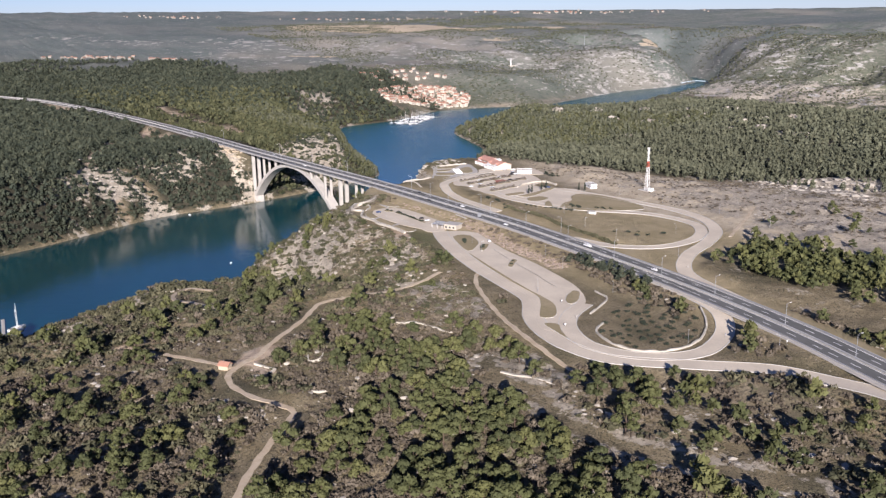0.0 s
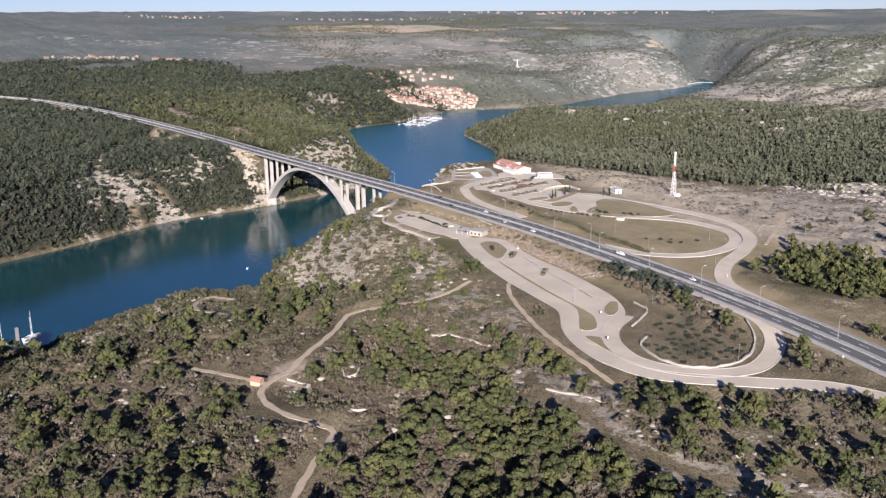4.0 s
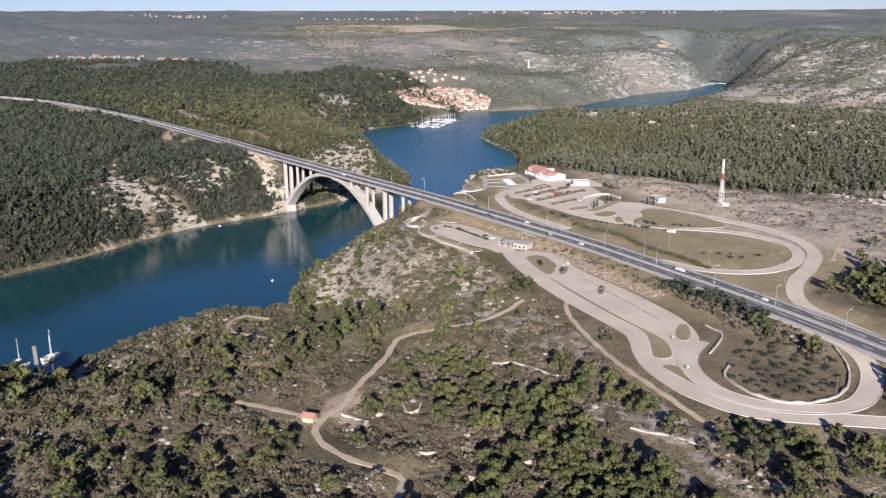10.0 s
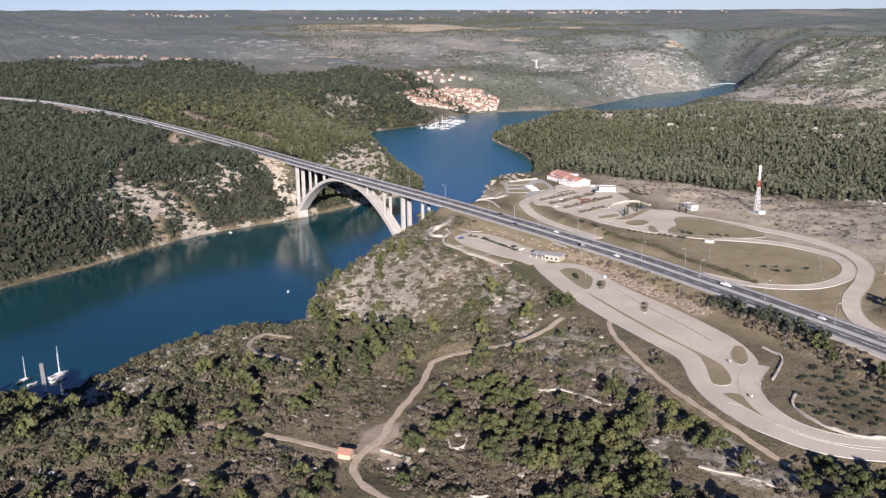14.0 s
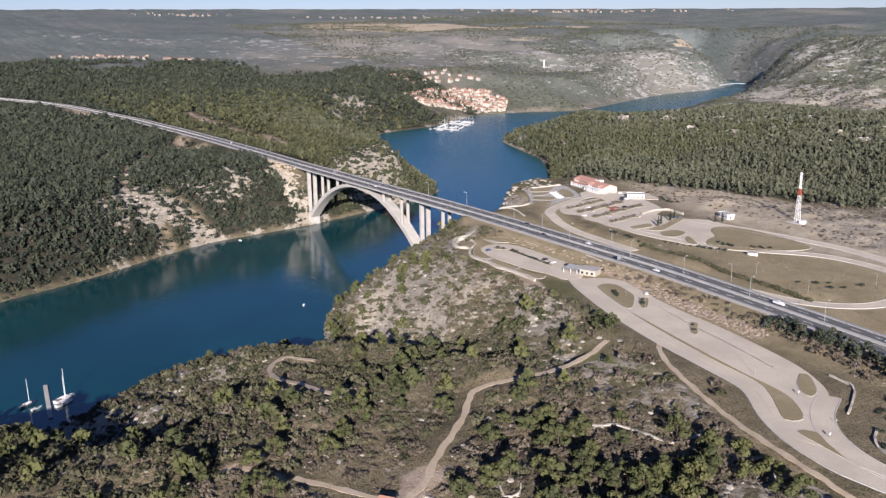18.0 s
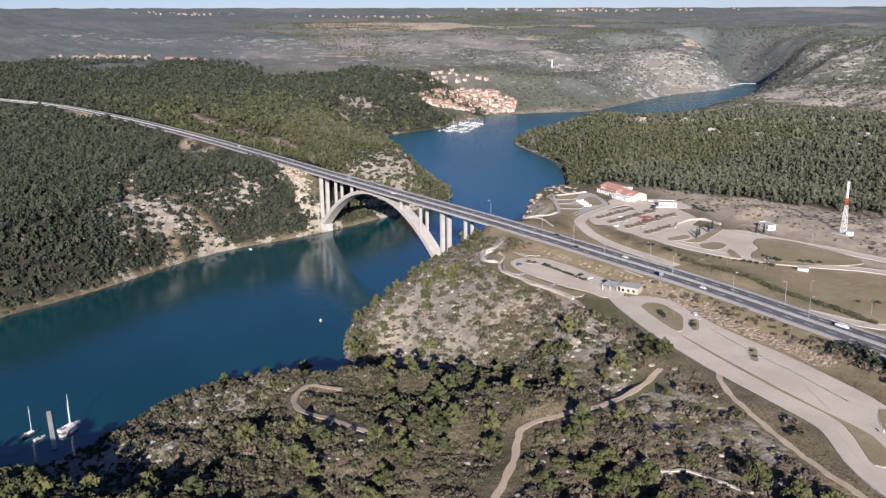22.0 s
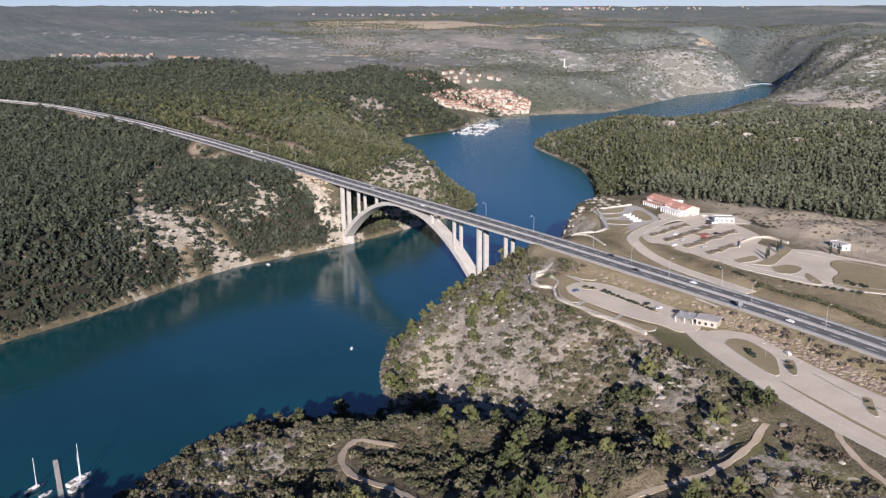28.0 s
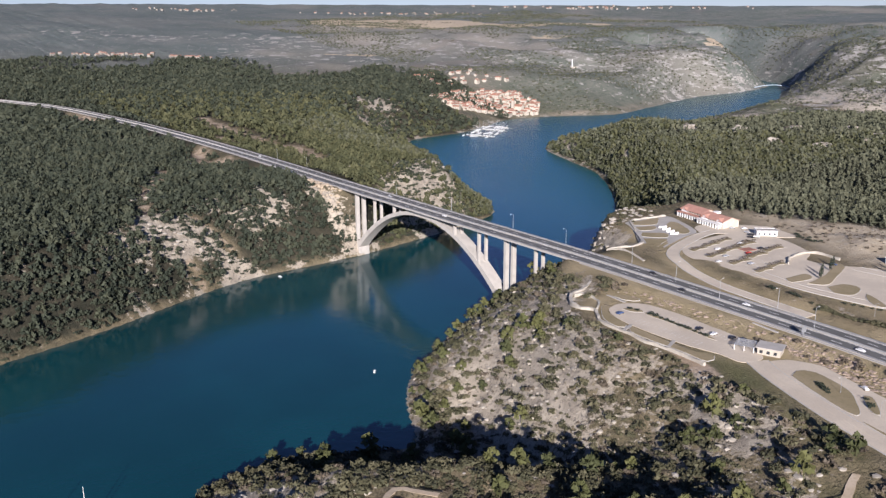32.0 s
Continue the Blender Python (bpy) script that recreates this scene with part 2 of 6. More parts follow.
def plateau(x, y):
    east = np.interp(y, [-700, -300, -180, -90, -30, 40, 210, 290, 380, 560, 640, 760, 900, 1150, 1400], [52, 50, 53, 56, 58, 61, 61.5, 54, 44, 55, 48, 26, 18, 24, 36])
    back = np.interp(y, [380, 560, 700, 840, 930, 1010, 1150, 1400], [46, 55, 56, 55, 51, 40, 30, 36])
    east = np.where(y > 380, east + (back - east) * step01(-330, -120, x + 0.12 * (y - 500)), east)
    ahead = -(x - 700) * 0.81 + (y + 410) * 0.59
    inland = np.hypot(x - 858, y + 416)
    ridge_far = np.interp(inland, [1000, 1500, 2100, 2450, 2770, 2960, 3400, 3900, 4400, 4760, 5300], [58, 60, 62, 76, 98, 120, 158, 194, 228, 257, 215])
    aside = (x - 858) * 0.587 + (y + 416) * 0.81
    ridge_far = ridge_far - 32 * step01(-0.5, 0.5, aside / np.maximum(inland, 1)) * step01(3000, 4400, inland)
    swell = (rough_noise(x, y, 700, 4, 5) - 0.5) * np.interp(ahead, [1200, 2300, 2900, 3400, 3900], [8, 12, 46, 30, 0])
    west = np.maximum(ridge_far + swell, 40)
    east = east + (ridge_far + swell - east) * np.maximum(step01(1450, 2050, y), step01(2300, 2800, inland))
    to_west, _ = to_line(x, y, WEST_LINE)
    to_east, _ = to_line(x, y, EAST_LINE)
    is_east = step01(-60, 60, to_west - to_east)
    hill = 78 * np.exp(-(((x + 470) / 190) ** 2 + ((y - 1730) / 200) ** 2)) + 48 * np.exp(-(((x + 60) / 380) ** 2 + ((y - 1800) / 260) ** 2))
    hill = hill * (0.72 + 0.56 * rough_noise(x, y, 130, 4, 61))
    h = west * (1 - is_east) + east * is_east
    return h + hill * 0.95


def blob(x, y, cx, cy, rx, ry, turn=0.0):
    c, s = math.cos(radians(turn)), math.sin(radians(turn))
    u, v = ((x - cx) * c + (y - cy) * s) / rx, (-(x - cx) * s + (y - cy) * c) / ry
    return np.exp(-(u * u + v * v))


SCARPS = ((-205, 480, 46), (-196, 573, 24), (-139, 607, 26), (-46, 548, 24), (-104, 679, 30), (7, 567, 30), (-61, 728, 30), (3, 700, 34), (-14, 783, 34),
          (91, 665, 40), (154, 620, 34), (99, 763, 40), (49, 456, 26), (129, 598, 30), (212, 600, 44), (102, 696, 34), (19, 629, 24))


def scarps(x, y):
    """Rocky steps among the pines of the peninsula, 0 to 1."""
    out = np.zeros(np.shape(x))
    for cx, cy, rx in SCARPS:
        out = np.maximum(out, blob(x, y, cx, cy, rx * 0.6, 17, 32))
    return out


FLAT = []           # (line, heights, half width, blend)


def raw_height(x, y):
    d, _ = to_line(x, y, np.vstack([RIVER, RIVER[:1]]))
    d = np.where(inside(x, y, RIVER), -d, d)
    q = np.clip(d / bank_width(x, y), 0, 1)
    h = plateau(x, y) * (1 - (1 - q) ** (1.7 + 1.3 * step01(200, 280, x) * step01(-285, -325, y)))
    h = np.where(d < 0, np.maximum(d * 0.35, -9), h + 0.4 * step01(0, 3, d))
    gully, along = to_line(x, y, [(228, -160), (275, -163), (320, -150), (360, -136), (410, -116)])
    h = h - (49 - 7 * np.clip(along, 0, 4)) * np.exp(-(gully / 42) ** 2) * step01(4.0, 2.4, along) * step01(2, 45, d)
    h = np.where(d > 0, np.maximum(h, 0.4 * step01(0, 3, d) + 0.06 * np.minimum(d, 80)), h)
    crest, where = to_line(x, y, [(300, -236), (316, -212), (338, -192), (380, -150), (410, -140)])
    rim = np.exp(-(crest / 24) ** 2) * step01(0, 20, d)
    h = h * (1 - rim) + rim * np.interp(where, [0, 1, 2, 3, 4], [41.5, 42, 41, 41, 47])
    h = h + 8 * np.exp(-(((x + 107) / 8) ** 2 + ((y - 5) / 13) ** 2)) * step01(-1, 2, d)
    ravine, along = to_line(x, y, [(228, -347), (290, -343), (342, -330), (392, -308)])
    h = h - (36 - 7 * np.clip(along, 0, 3)) * np.exp(-(ravine / 21) ** 2) * step01(3.0, 2.2, along) * step01(2, 40, d)
    south, _ = to_line(x, y, [(285, -372), (340, -360), (400, -335)])
    h = h + 3 * np.exp(-(south / 15) ** 2)
    # rise out of view, added to throw shade on the bay slope
    h = h + 11 * np.exp(-(((x - 362) / 60) ** 2 + ((y + 428) / 30) ** 2))
    beside, where = to_line(x, y, HIGHWAY[HIGHWAY[:, 0] < -250])
    h = h - 9 * np.exp(-(beside / 110) ** 2) * step01(-200, -330, x)
    return h, d


def height(x, y):
    h, d = raw_height(x, y)
    wild = np.ones(x.shape)
    target, weight = np.zeros(x.shape), np.zeros(x.shape)
    for line, z, half, blend in FLAT:
        lo, hi = line[:, :2].min(0) - half - blend, line[:, :2].max(0) + half + blend
        m = (x > lo[0]) & (x < hi[0]) & (y > lo[1]) & (y < hi[1])
        if not m.any():
            continue
        dist, where = to_line(x[m], y[m], line)
        w = step01(half + blend, half, dist)
        zz = np.interp(where, np.arange(len(line)), z)
        h[m] = h[m] * (1 - w) + zz * w
        wild[m] *= 1 - w
    crag = np.abs(rough_noise(x, y, 210, 5, 81) - 0.5) * 2
    h = h + (0.25 - crag) * 62 * step01(900, 1250, y) * step01(5, 120, d) * step01(3700, 2800, -(x - 700) * 0.81 + (y + 410) * 0.59)
    h = h + 9 * scarps(x, y)
    bumps = (rough_noise(x, y, 45, 4, 11) - 0.5) * 9 + (rough_noise(x, y, 11, 3, 21) - 0.5) * 3.0
    h = h + bumps * wild * step01(2, 40, d)
    return h, d, wild


def zone(line, z, half, blend):
    line = np.array(line, float)
    FLAT.append((line, np.broadcast_to(np.asarray(z, float), (len(line),)), half, blend))


VIEW_WALL = [(207, -17), (215, -28), (221, -41), (222, -49), (233, -60), (243, -62), (250, -59), (262, -68), (273, -71), (285, -71), (298, -73), (309, -72), (322, -72), (334, -74)]
zone([(265, -42), (335, -45), (420, -58), (520, -88), (590, -100)], 56.3, 22, 26)
zone([(140, 132), (190, 122), (260, 102), (330, 100), (430, 75), (480, 50)], 60.8, 42, 24)
zone([(356, 163), (356.5, 163)], 62.6, 8, 12)
for trail in TRAILS:
    h0, _ = raw_height(trail[:, 0], trail[:, 1])
    k = np.ones(9) / 9
    zone(trail, np.convolve(np.pad(h0, 4, mode="edge"), k, "valid"), 2.2, 4)
for piece in (HIGHWAY[HIGHWAY[:, 0] <= -134], HIGHWAY[HIGHWAY[:, 0] >= 182]):
    zone(piece, highway_z(piece[:, 0]) - 0.25, 15, 14)
zone(SOUTH_RAMP, 56.3 + 3.2 * step01(655, 715, SOUTH_RAMP[:, 0]), 6.5, 8)
zone(SOUTH_LOOP, 56.3 + 3.2 * step01(-75, -36, SOUTH_LOOP[:, 1]), 6.5, 8)
zone(NORTH_LOOP, 60.8 - 1.3 * step01(30, -10, NORTH_LOOP[:, 1]), 6.5, 8)
zone(NORTH_INNER, 60.8 - 1.3 * step01(30, 5, NORTH_INNER[:, 1]), 6, 8)
zone(NORTH_RAMP, 60.8 - 1.6 * step01(50, 22, NORTH_RAMP[:, 1]), 6, 8)


def lines_of(lo, core_lo, core_hi, hi, fine, growth, most):
    out = list(np.arange(core_lo, core_hi, fine))
    s, v = fine, core_lo
    while v > lo:
        s = min(s * growth, most)
        v -= s
        out.insert(0, v)
    s, v = fine, out[-1]
    while v < hi:
        s = min(s * growth, most)
        v += s
        out.append(v)
    return np.array(out)


GX, GY = lines_of(-5400, -230, 780, 2000, 4.0, 1.026, 60), lines_of(-1700, -430, 330, 5400, 4.0, 1.026, 60)


def sheet(name, gx, gy, z):
    """A rectangular sheet of quads."""
    nx, ny = len(gx), len(gy)
    v = np.stack([np.tile(gx, ny), np.repeat(gy, nx), z.ravel()], 1)
    i = (np.arange(ny - 1)[:, None] * nx + np.arange(nx - 1)).ravel()
    quads = np.stack([i, i + 1, i + nx + 1, i + nx], 1)
    me = bpy.data.meshes.new(name)
    me.vertices.add(len(v))
    me.vertices.foreach_set("co", v.astype(np.float32).ravel())
    me.loops.add(quads.size)
    me.loops.foreach_set("vertex_index", quads.astype(np.int32).ravel())
    me.polygons.add(len(quads))
    me.polygons.foreach_set("loop_start", np.arange(len(quads), dtype=np.int32) * 4)
    me.polygons.foreach_set("use_smooth", np.ones(len(quads), bool))
    me.update(calc_edges=True)
    me.validate()
    return me


def give(me, name, values):
    a = me.attributes.new(name, "FLOAT", "POINT")
    a.data.foreach_set("value", np.asarray(values, np.float32).ravel())


MX, MY = np.meshgrid(GX, GY)
MZ, SHORE, WILD = height(MX.ravel(), MY.ravel())
MZ, SHORE, WILD = (a.reshape(MX.shape) for a in (MZ, SHORE, WILD))


def ground_z(x, y):
    """The height of the sheet itself, between its lines."""
    x, y = np.asarray(x, float), np.asarray(y, float)
    i = np.clip(np.searchsorted(GX, x) - 1, 0, len(GX) - 2)
    j = np.clip(np.searchsorted(GY, y) - 1, 0, len(GY) - 2)
    u, v = (x - GX[i]) / (GX[i + 1] - GX[i]), (y - GY[j]) / (GY[j + 1] - GY[j])
    return (MZ[j, i] * (1 - u) + MZ[j, i + 1] * u) * (1 - v) + (MZ[j + 1, i] * (1 - u) + MZ[j + 1, i + 1] * u) * v


def shore_at(x, y):
    i = np.clip(np.searchsorted(GX, x) - 1, 0, len(GX) - 2)
    j = np.clip(np.searchsorted(GY, y) - 1, 0, len(GY) - 2)
    u, v = (x - GX[i]) / (GX[i + 1] - GX[i]), (y - GY[j]) / (GY[j + 1] - GY[j])
    return (SHORE[j, i] * (1 - u) + SHORE[j, i + 1] * u) * (1 - v) + (SHORE[j + 1, i] * (1 - u) + SHORE[j + 1, i + 1] * u) * v


def wild_at(x, y):
    i = np.clip(np.searchsorted(GX, x) - 1, 0, len(GX) - 2)
    j = np.clip(np.searchsorted(GY, y) - 1, 0, len(GY) - 2)
    return np.minimum(np.minimum(WILD[j, i], WILD[j + 1, i]), np.minimum(WILD[j, i + 1], WILD[j + 1, i + 1]))


def rockiness(x, y, d):
    """How much bare limestone shows, 0 to 1."""
    r = 0.16 + 0.0 * x
    r = r + 0.62 * blob(x, y, 222, -92, 100, 52, -25) + 0.5 * blob(x, y, 130, -40, 60, 30)
    r = r + 0.85 * blob(x, y, 268, -288, 36, 55) + 0.5 * blob(x, y, 305, -295, 34, 30)                       # crag over the yachts
    r = r + 0.6 * blob(x, y, -150, -85, 40, 42) + 0.5 * blob(x, y, -108, -168, 32, 36) + 0.45 * blob(x, y, -250, -120, 80, 30)
    r = r + 0.55 * blob(x, y, -185, 110, 40, 80, 20) + 0.9 * blob(x, y, -146, -8, 22, 18) + 0.6 * blob(x, y, -140, -62, 30, 22) + 0.6 * blob(x, y, -180, 90, 30, 40) + 0.5 * blob(x, y, -815, 460, 40, 40)
    r = r + 0.55 * blob(x, y, -712, 402, 60, 40) + 0.55 * blob(x, y, -420, 575, 110, 40, -60)
    r = r + 0.45 * blob(x, y, 430, 330, 120, 50)
    r = r + 0.12 * blob(x, y, -430, 1690, 330, 210) + 0.42 * blob(x, y, -180, 1300, 520, 120, 0) + 0.3 * blob(x, y, -300, 1050, 300, 60, 10)
    r = r + 0.12 * blob(x, y, 650, -170, 90, 40) + 0.55 * np.exp(-(to_line(x, y, RUBBLE)[0] / 6.5) ** 2) + 0.12 * blob(x, y, 515, -148, 44, 14, -30) + 0.4 * blob(x, y, 572, -158, 34, 12, -25) + 0.25 * blob(x, y, 560, 180, 220, 120)
    r = r + 0.25 * blob(x, y, 440, -135, 60, 22) + 0.75 * blob(x, y, 375, -103, 17, 12, -30) + 0.3 * blob(x, y, 350, -90, 40, 16, -20)
    r = r + 0.6 * step01(3.5, 0.5, d) * step01(-1, 1, d)
    r = r + 0.95 * blob(x, y, 115, 75, 34, 70) + 0.22 * blob(x, y, 520, 190, 260, 70)
    west = (x < 20) & (y < 260) & (x > -420)
    r = np.where(west, r * (0.35 + 1.3 * step01(0.4, 0.62, rough_noise(x, y, 38, 3, 66))), r)
    scarp = scarps(x, y) * step01(0.34, 0.5, rough_noise(x, y, 24, 3, 67)) + 0.9 * blob(x, y, 395, 385, 50, 22, 30)
    return np.clip(r + 1.2 * scarp, 0, 1)


CLEARINGS = [([(-290, -100), (-255, -133), (-205, -158), (-152, -172), (-118, -182)], 12), ([(-347, -90), (-300, -112), (-251, -137)], 15), ([(-150, -172), (-110, -166), (-82, -155)], 8), ([(-108, -118), (-130, -140)], 6),
             ([(-720, 98), (-597, 84), (-464, 81), (-381, 86), (-290, 70)], 19), ([(-440, -14), (-395, -40), (-360, -20)], 24), ([(-912, -46), (-811, -36)], 27), ([(-560, 50), (-460, 45)], 11)]


def cleared(x, y):
    """Bare ground between the pines, 0 to 1."""
    out = np.zeros(np.shape(x))
    for line, half in CLEARINGS:
        d, _ = to_line(x, y, line)
        out = np.maximum(out, np.exp(-(d / half) ** 2))
    return out


def wooded(x, y, d):
    """How thick the pines stand, 0 to 1."""
    patch = rough_noise(x, y, 90, 3, 33)
    to_west, _ = to_line(x, y, WEST_LINE)
    to_east, _ = to_line(x, y, EAST_LINE)
    west = np.where((to_west < to_east) & (y < 700 - 0.1 * x), 1.0, 0) * step01(0.5, 3, d)
    west = west * (1 - 0.85 * np.clip(rockiness(x, y, d) * 1.2 - 0.25, 0, 1))
    east = np.where((x > -560) & (to_east < to_west) & (y < 985 + 0.25 * x) & (y > 140), 1.0, 0) * step01(0.5, 4, d) * step01(-8, 14, y - np.interp(x, [0, 110, 165, 230, 265, 332, 384, 432, 600], [160, 178, 188, 200, 236, 275, 330, 372, 460]))
    east = east * (1 - 1.0 * np.clip(rockiness(x, y, d) * 1.5 - 0.4, 0, 1))
    ahead = -(x - 700) * 0.81 + (y + 410) * 0.59
    return np.clip(west + east, 0, 1) * (1 - cleared(x, y)) * (1 - step01(0.25, 0.6, blob(x, y, -812, 690, 75, 62))) * step01(0.15, 0.4, patch + 0.12) * step01(0.42, 0.62, rough_noise(x, y, 210, 4, 35) + (2330 - ahead) / 700.0)


R0 = rockiness(MX, MY, SHORE)
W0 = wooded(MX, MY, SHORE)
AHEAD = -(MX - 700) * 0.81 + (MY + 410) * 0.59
me = sheet("ground", GX, GY, MZ)


def band(x, y, line, half):
    d, _ = to_line(x, y, line)
    return np.exp(-(d / half) ** 2)


give(me, "farrock", 0.75 * blob(MX, MY, -1560, 930, 330, 210, 54) + 0.8 * blob(MX, MY, -1905, 815, 130, 75, 40) + 0.7 * blob(MX, MY, -2140, 500, 170, 60, 60) + 0.6 * blob(MX, MY, -2350, 380, 120, 60, 50)
     + 0.45 * blob(MX, MY, -990, 1620, 150, 270, 10) + 0.35 * blob(MX, MY, -640, 1720, 240, 340, 10) + 0.3 * blob(MX, MY, -1040, 2050, 130, 50, -20) + 0.42 * blob(MX, MY, -1200, 1300, 220, 330, 20)
     + 0.35 * blob(MX, MY, -300, 1330, 500, 130) + 0.5 * blob(MX, MY, -1180, 900, 90, 90)
     + 0.8 * band(MX, MY, [(-545, 1790), (-580, 1690), (-575, 1600), (-640, 1560), (-690, 1580)], 34) + 0.3 * blob(MX, MY, -360, 1560, 330, 170, 5) + 0.2 * blob(MX, MY, -930, 1520, 170, 200, 20)
     + 0.25 * blob(MX, MY, -1010, 1290, 120, 160, 30) + 0.4 * blob(MX, MY, -250, 1180, 420, 50, 8))
give(me, "maquis", np.maximum(step01(940, 1080, MY - 0.12 * MX) * (MX > -800), step01(0, 160, MY - 700 + 0.1 * MX) * (MX < -780)) * (1 - step01(0.3, 0.7, blob(MX, MY, -180, 1230, 420, 60, 8))) * step01(8, 30, SHORE))
give(me, "rock", R0 * np.clip(WILD + 0.15, 0, 1))
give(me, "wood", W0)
# weight of the haze-toned ground colours, by distance ahead
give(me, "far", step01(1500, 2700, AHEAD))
ACROSS = MX * 0.587 + MY * 0.81
give(me, "heathwood", np.clip(1.15 * step01(-300, -900, ACROSS + 100) + 0.9 * step01(0.45, 0.6, rough_noise(MX, MY, 420, 4, 44)) - 0.9 * blob(MX, MY, -1950, 1350, 520, 300), 0, 1))
give(me, "dryfield", blob(MX, MY, -1980, 1380, 520, 240, 54) + 0.8 * blob(MX, MY, -1560, 1000, 360, 240, 54) + 0.7 * step01(0.56, 0.66, rough_noise(MX, MY, 260, 3, 45)))
give(me, "bare", blob(MX, MY, 410, 175, 260, 62, -8) + 0.3 * blob(MX, MY, 650, -120, 60, 40) + blob(MX, MY, 600, 130, 160, 80))
give(me, "grassy", np.clip(1 - WILD, 0, 1) * np.clip(step01(90, 60, np.abs(MY - 20)) * 1.4, 0, 1) * step01(150, 200, MX) + 0.9 * step01(0.25, 0.6, blob(MX, MY, 168, 82, 26, 46, 20)))
give(me, "green", blob(MX, MY, 448, -128, 26, 10, -5) + 0.7 * blob(MX, MY, 352, -70, 26, 9, -20) + 0.6 * blob(MX, MY, 400, -92, 24, 7, -20))
give(me, "quarry", 1.15 * band(MX, MY, [(-2400, 1310), (-2330, 1490), (-2211, 1641)], 150) + 1.1 * band(MX, MY, [(-2190, 1215), (-2120, 1330)], 90) + 0.95 * band(MX, MY, [(-2089, 1549), (-1942, 1736), (-1841, 2061)], 90)
     + 1.3 * band(MX, MY, [(-1608, 778), (-1561, 831), (-1505, 880)], 11) + 1.2 * band(MX, MY, [(-1120, 1830), (-1150, 1900), (-1150, 2010)], 22) + 0.62 * blob(MX, MY, -1485, 1530, 150, 50, 54) + 0.5 * blob(MX, MY, -1850, 1080, 160, 90, 54))
give(me, "dirt", blob(MX, MY, 478, -256, 7, 17, 25) + blob(MX, MY, 500, -262, 9, 5) + blob(MX, MY, 430, -308, 7, 4, 40) + 0.9 * blob(MX, MY, 445, -298, 9, 4) + 0.8 * blob(MX, MY, 330, -75, 34, 7, -25) + 0.5 * cleared(MX, MY) + 0.9 * blob(MX, MY, -778, 1010, 26, 130, -4) + 0.7 * blob(MX, MY, -860, 960, 50, 60) + 0.8 * blob(MX, MY, -1020, 1700, 30, 70, 20))
ground = tagged(new("ground", me), "karst plateau of scrub, limestone and dry grass cut by a river canyon", "ground", kind="structure")

m, n, l, s = material("karst_ground", 0.95, spec=0.1)
fine, mid, big = grain(n, l, 0.55, 5, 0.7), grain(n, l, 0.11, 5, 0.65), grain(n, l, 0.02, 4)
soil = rgb(n, l, (0.195, 0.157, 0.094), (0.265, 0.216, 0.136), ramp(n, l, mid, 0.35, 0.65))
soil = rgb(n, l, soil, (0.125, 0.108, 0.066), ramp(n, l, big, 0.45, 0.65))
soil = rgb(n, l, soil, (0.070, 0.062, 0.045), arith(n, l, "MULTIPLY", ramp(n, l, fine, 0.5, 0.72), 0.7))
soil = rgb(n, l, soil, (0.052, 0.050, 0.034), arith(n, l, "MULTIPLY", ramp(n, l, grain(n, l, 1.1, 3, 0.7), 0.53, 0.6), 0.75))
soil = rgb(n, l, soil, (0.40, 0.345, 0.26), ramp(n, l, grain(n, l, 0.7, 4, 0.75), 0.635, 0.67))
bare = rgb(n, l, (0.385, 0.322, 0.228), (0.47, 0.40, 0.295), ramp(n, l, mid, 0.4, 0.6))
col = rgb(n, l, soil, bare, ramp(n, l, attribute(n, "bare"), 0.15, 0.6))
grass = rgb(n, l, (0.280, 0.230, 0.132), (0.360, 0.294, 0.180), ramp(n, l, grain(n, l, 0.05, 5), 0.35, 0.65))
col = rgb(n, l, col, grass, attribute(n, "grassy"))
col = rgb(n, l, col, (0.115, 0.128, 0.048), arith(n, l, "MULTIPLY", attribute(n, "green"), 0.85))
dirt = rgb(n, l, (0.36, 0.275, 0.19), (0.42, 0.335, 0.25), ramp(n, l, mid, 0.4, 0.6))
col = rgb(n, l, col, dirt, ramp(n, l, arith(n, l, "ADD", attribute(n, "dirt"), arith(n, l, "MULTIPLY", mid, 0.6)), 0.62, 0.9))
maquis = rgb(n, l, (0.098, 0.105, 0.062), (0.148, 0.146, 0.098), ramp(n, l, grain(n, l, 0.016, 6, 0.7), 0.38, 0.62))
maquis = rgb(n, l, maquis, (0.066, 0.072, 0.048), ramp(n, l, grain(n, l, 0.10, 4, 0.75), 0.5, 0.62))
col = rgb(n, l, col, maquis, attribute(n, "maquis"))
# distant haze put into the heath colours: paler, greyer, bluer
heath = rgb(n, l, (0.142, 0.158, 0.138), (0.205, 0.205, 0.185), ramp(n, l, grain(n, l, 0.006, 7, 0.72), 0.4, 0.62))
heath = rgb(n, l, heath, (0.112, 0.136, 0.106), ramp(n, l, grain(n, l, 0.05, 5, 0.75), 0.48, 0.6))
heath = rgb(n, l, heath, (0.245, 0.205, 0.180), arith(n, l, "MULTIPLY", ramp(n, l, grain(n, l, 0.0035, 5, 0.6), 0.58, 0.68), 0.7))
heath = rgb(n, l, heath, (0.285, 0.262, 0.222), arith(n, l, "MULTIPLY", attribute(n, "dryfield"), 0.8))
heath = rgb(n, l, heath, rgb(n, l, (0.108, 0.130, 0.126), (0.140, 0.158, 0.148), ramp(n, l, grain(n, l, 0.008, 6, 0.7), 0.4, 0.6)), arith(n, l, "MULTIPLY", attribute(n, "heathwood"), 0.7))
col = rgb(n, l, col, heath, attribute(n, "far"))
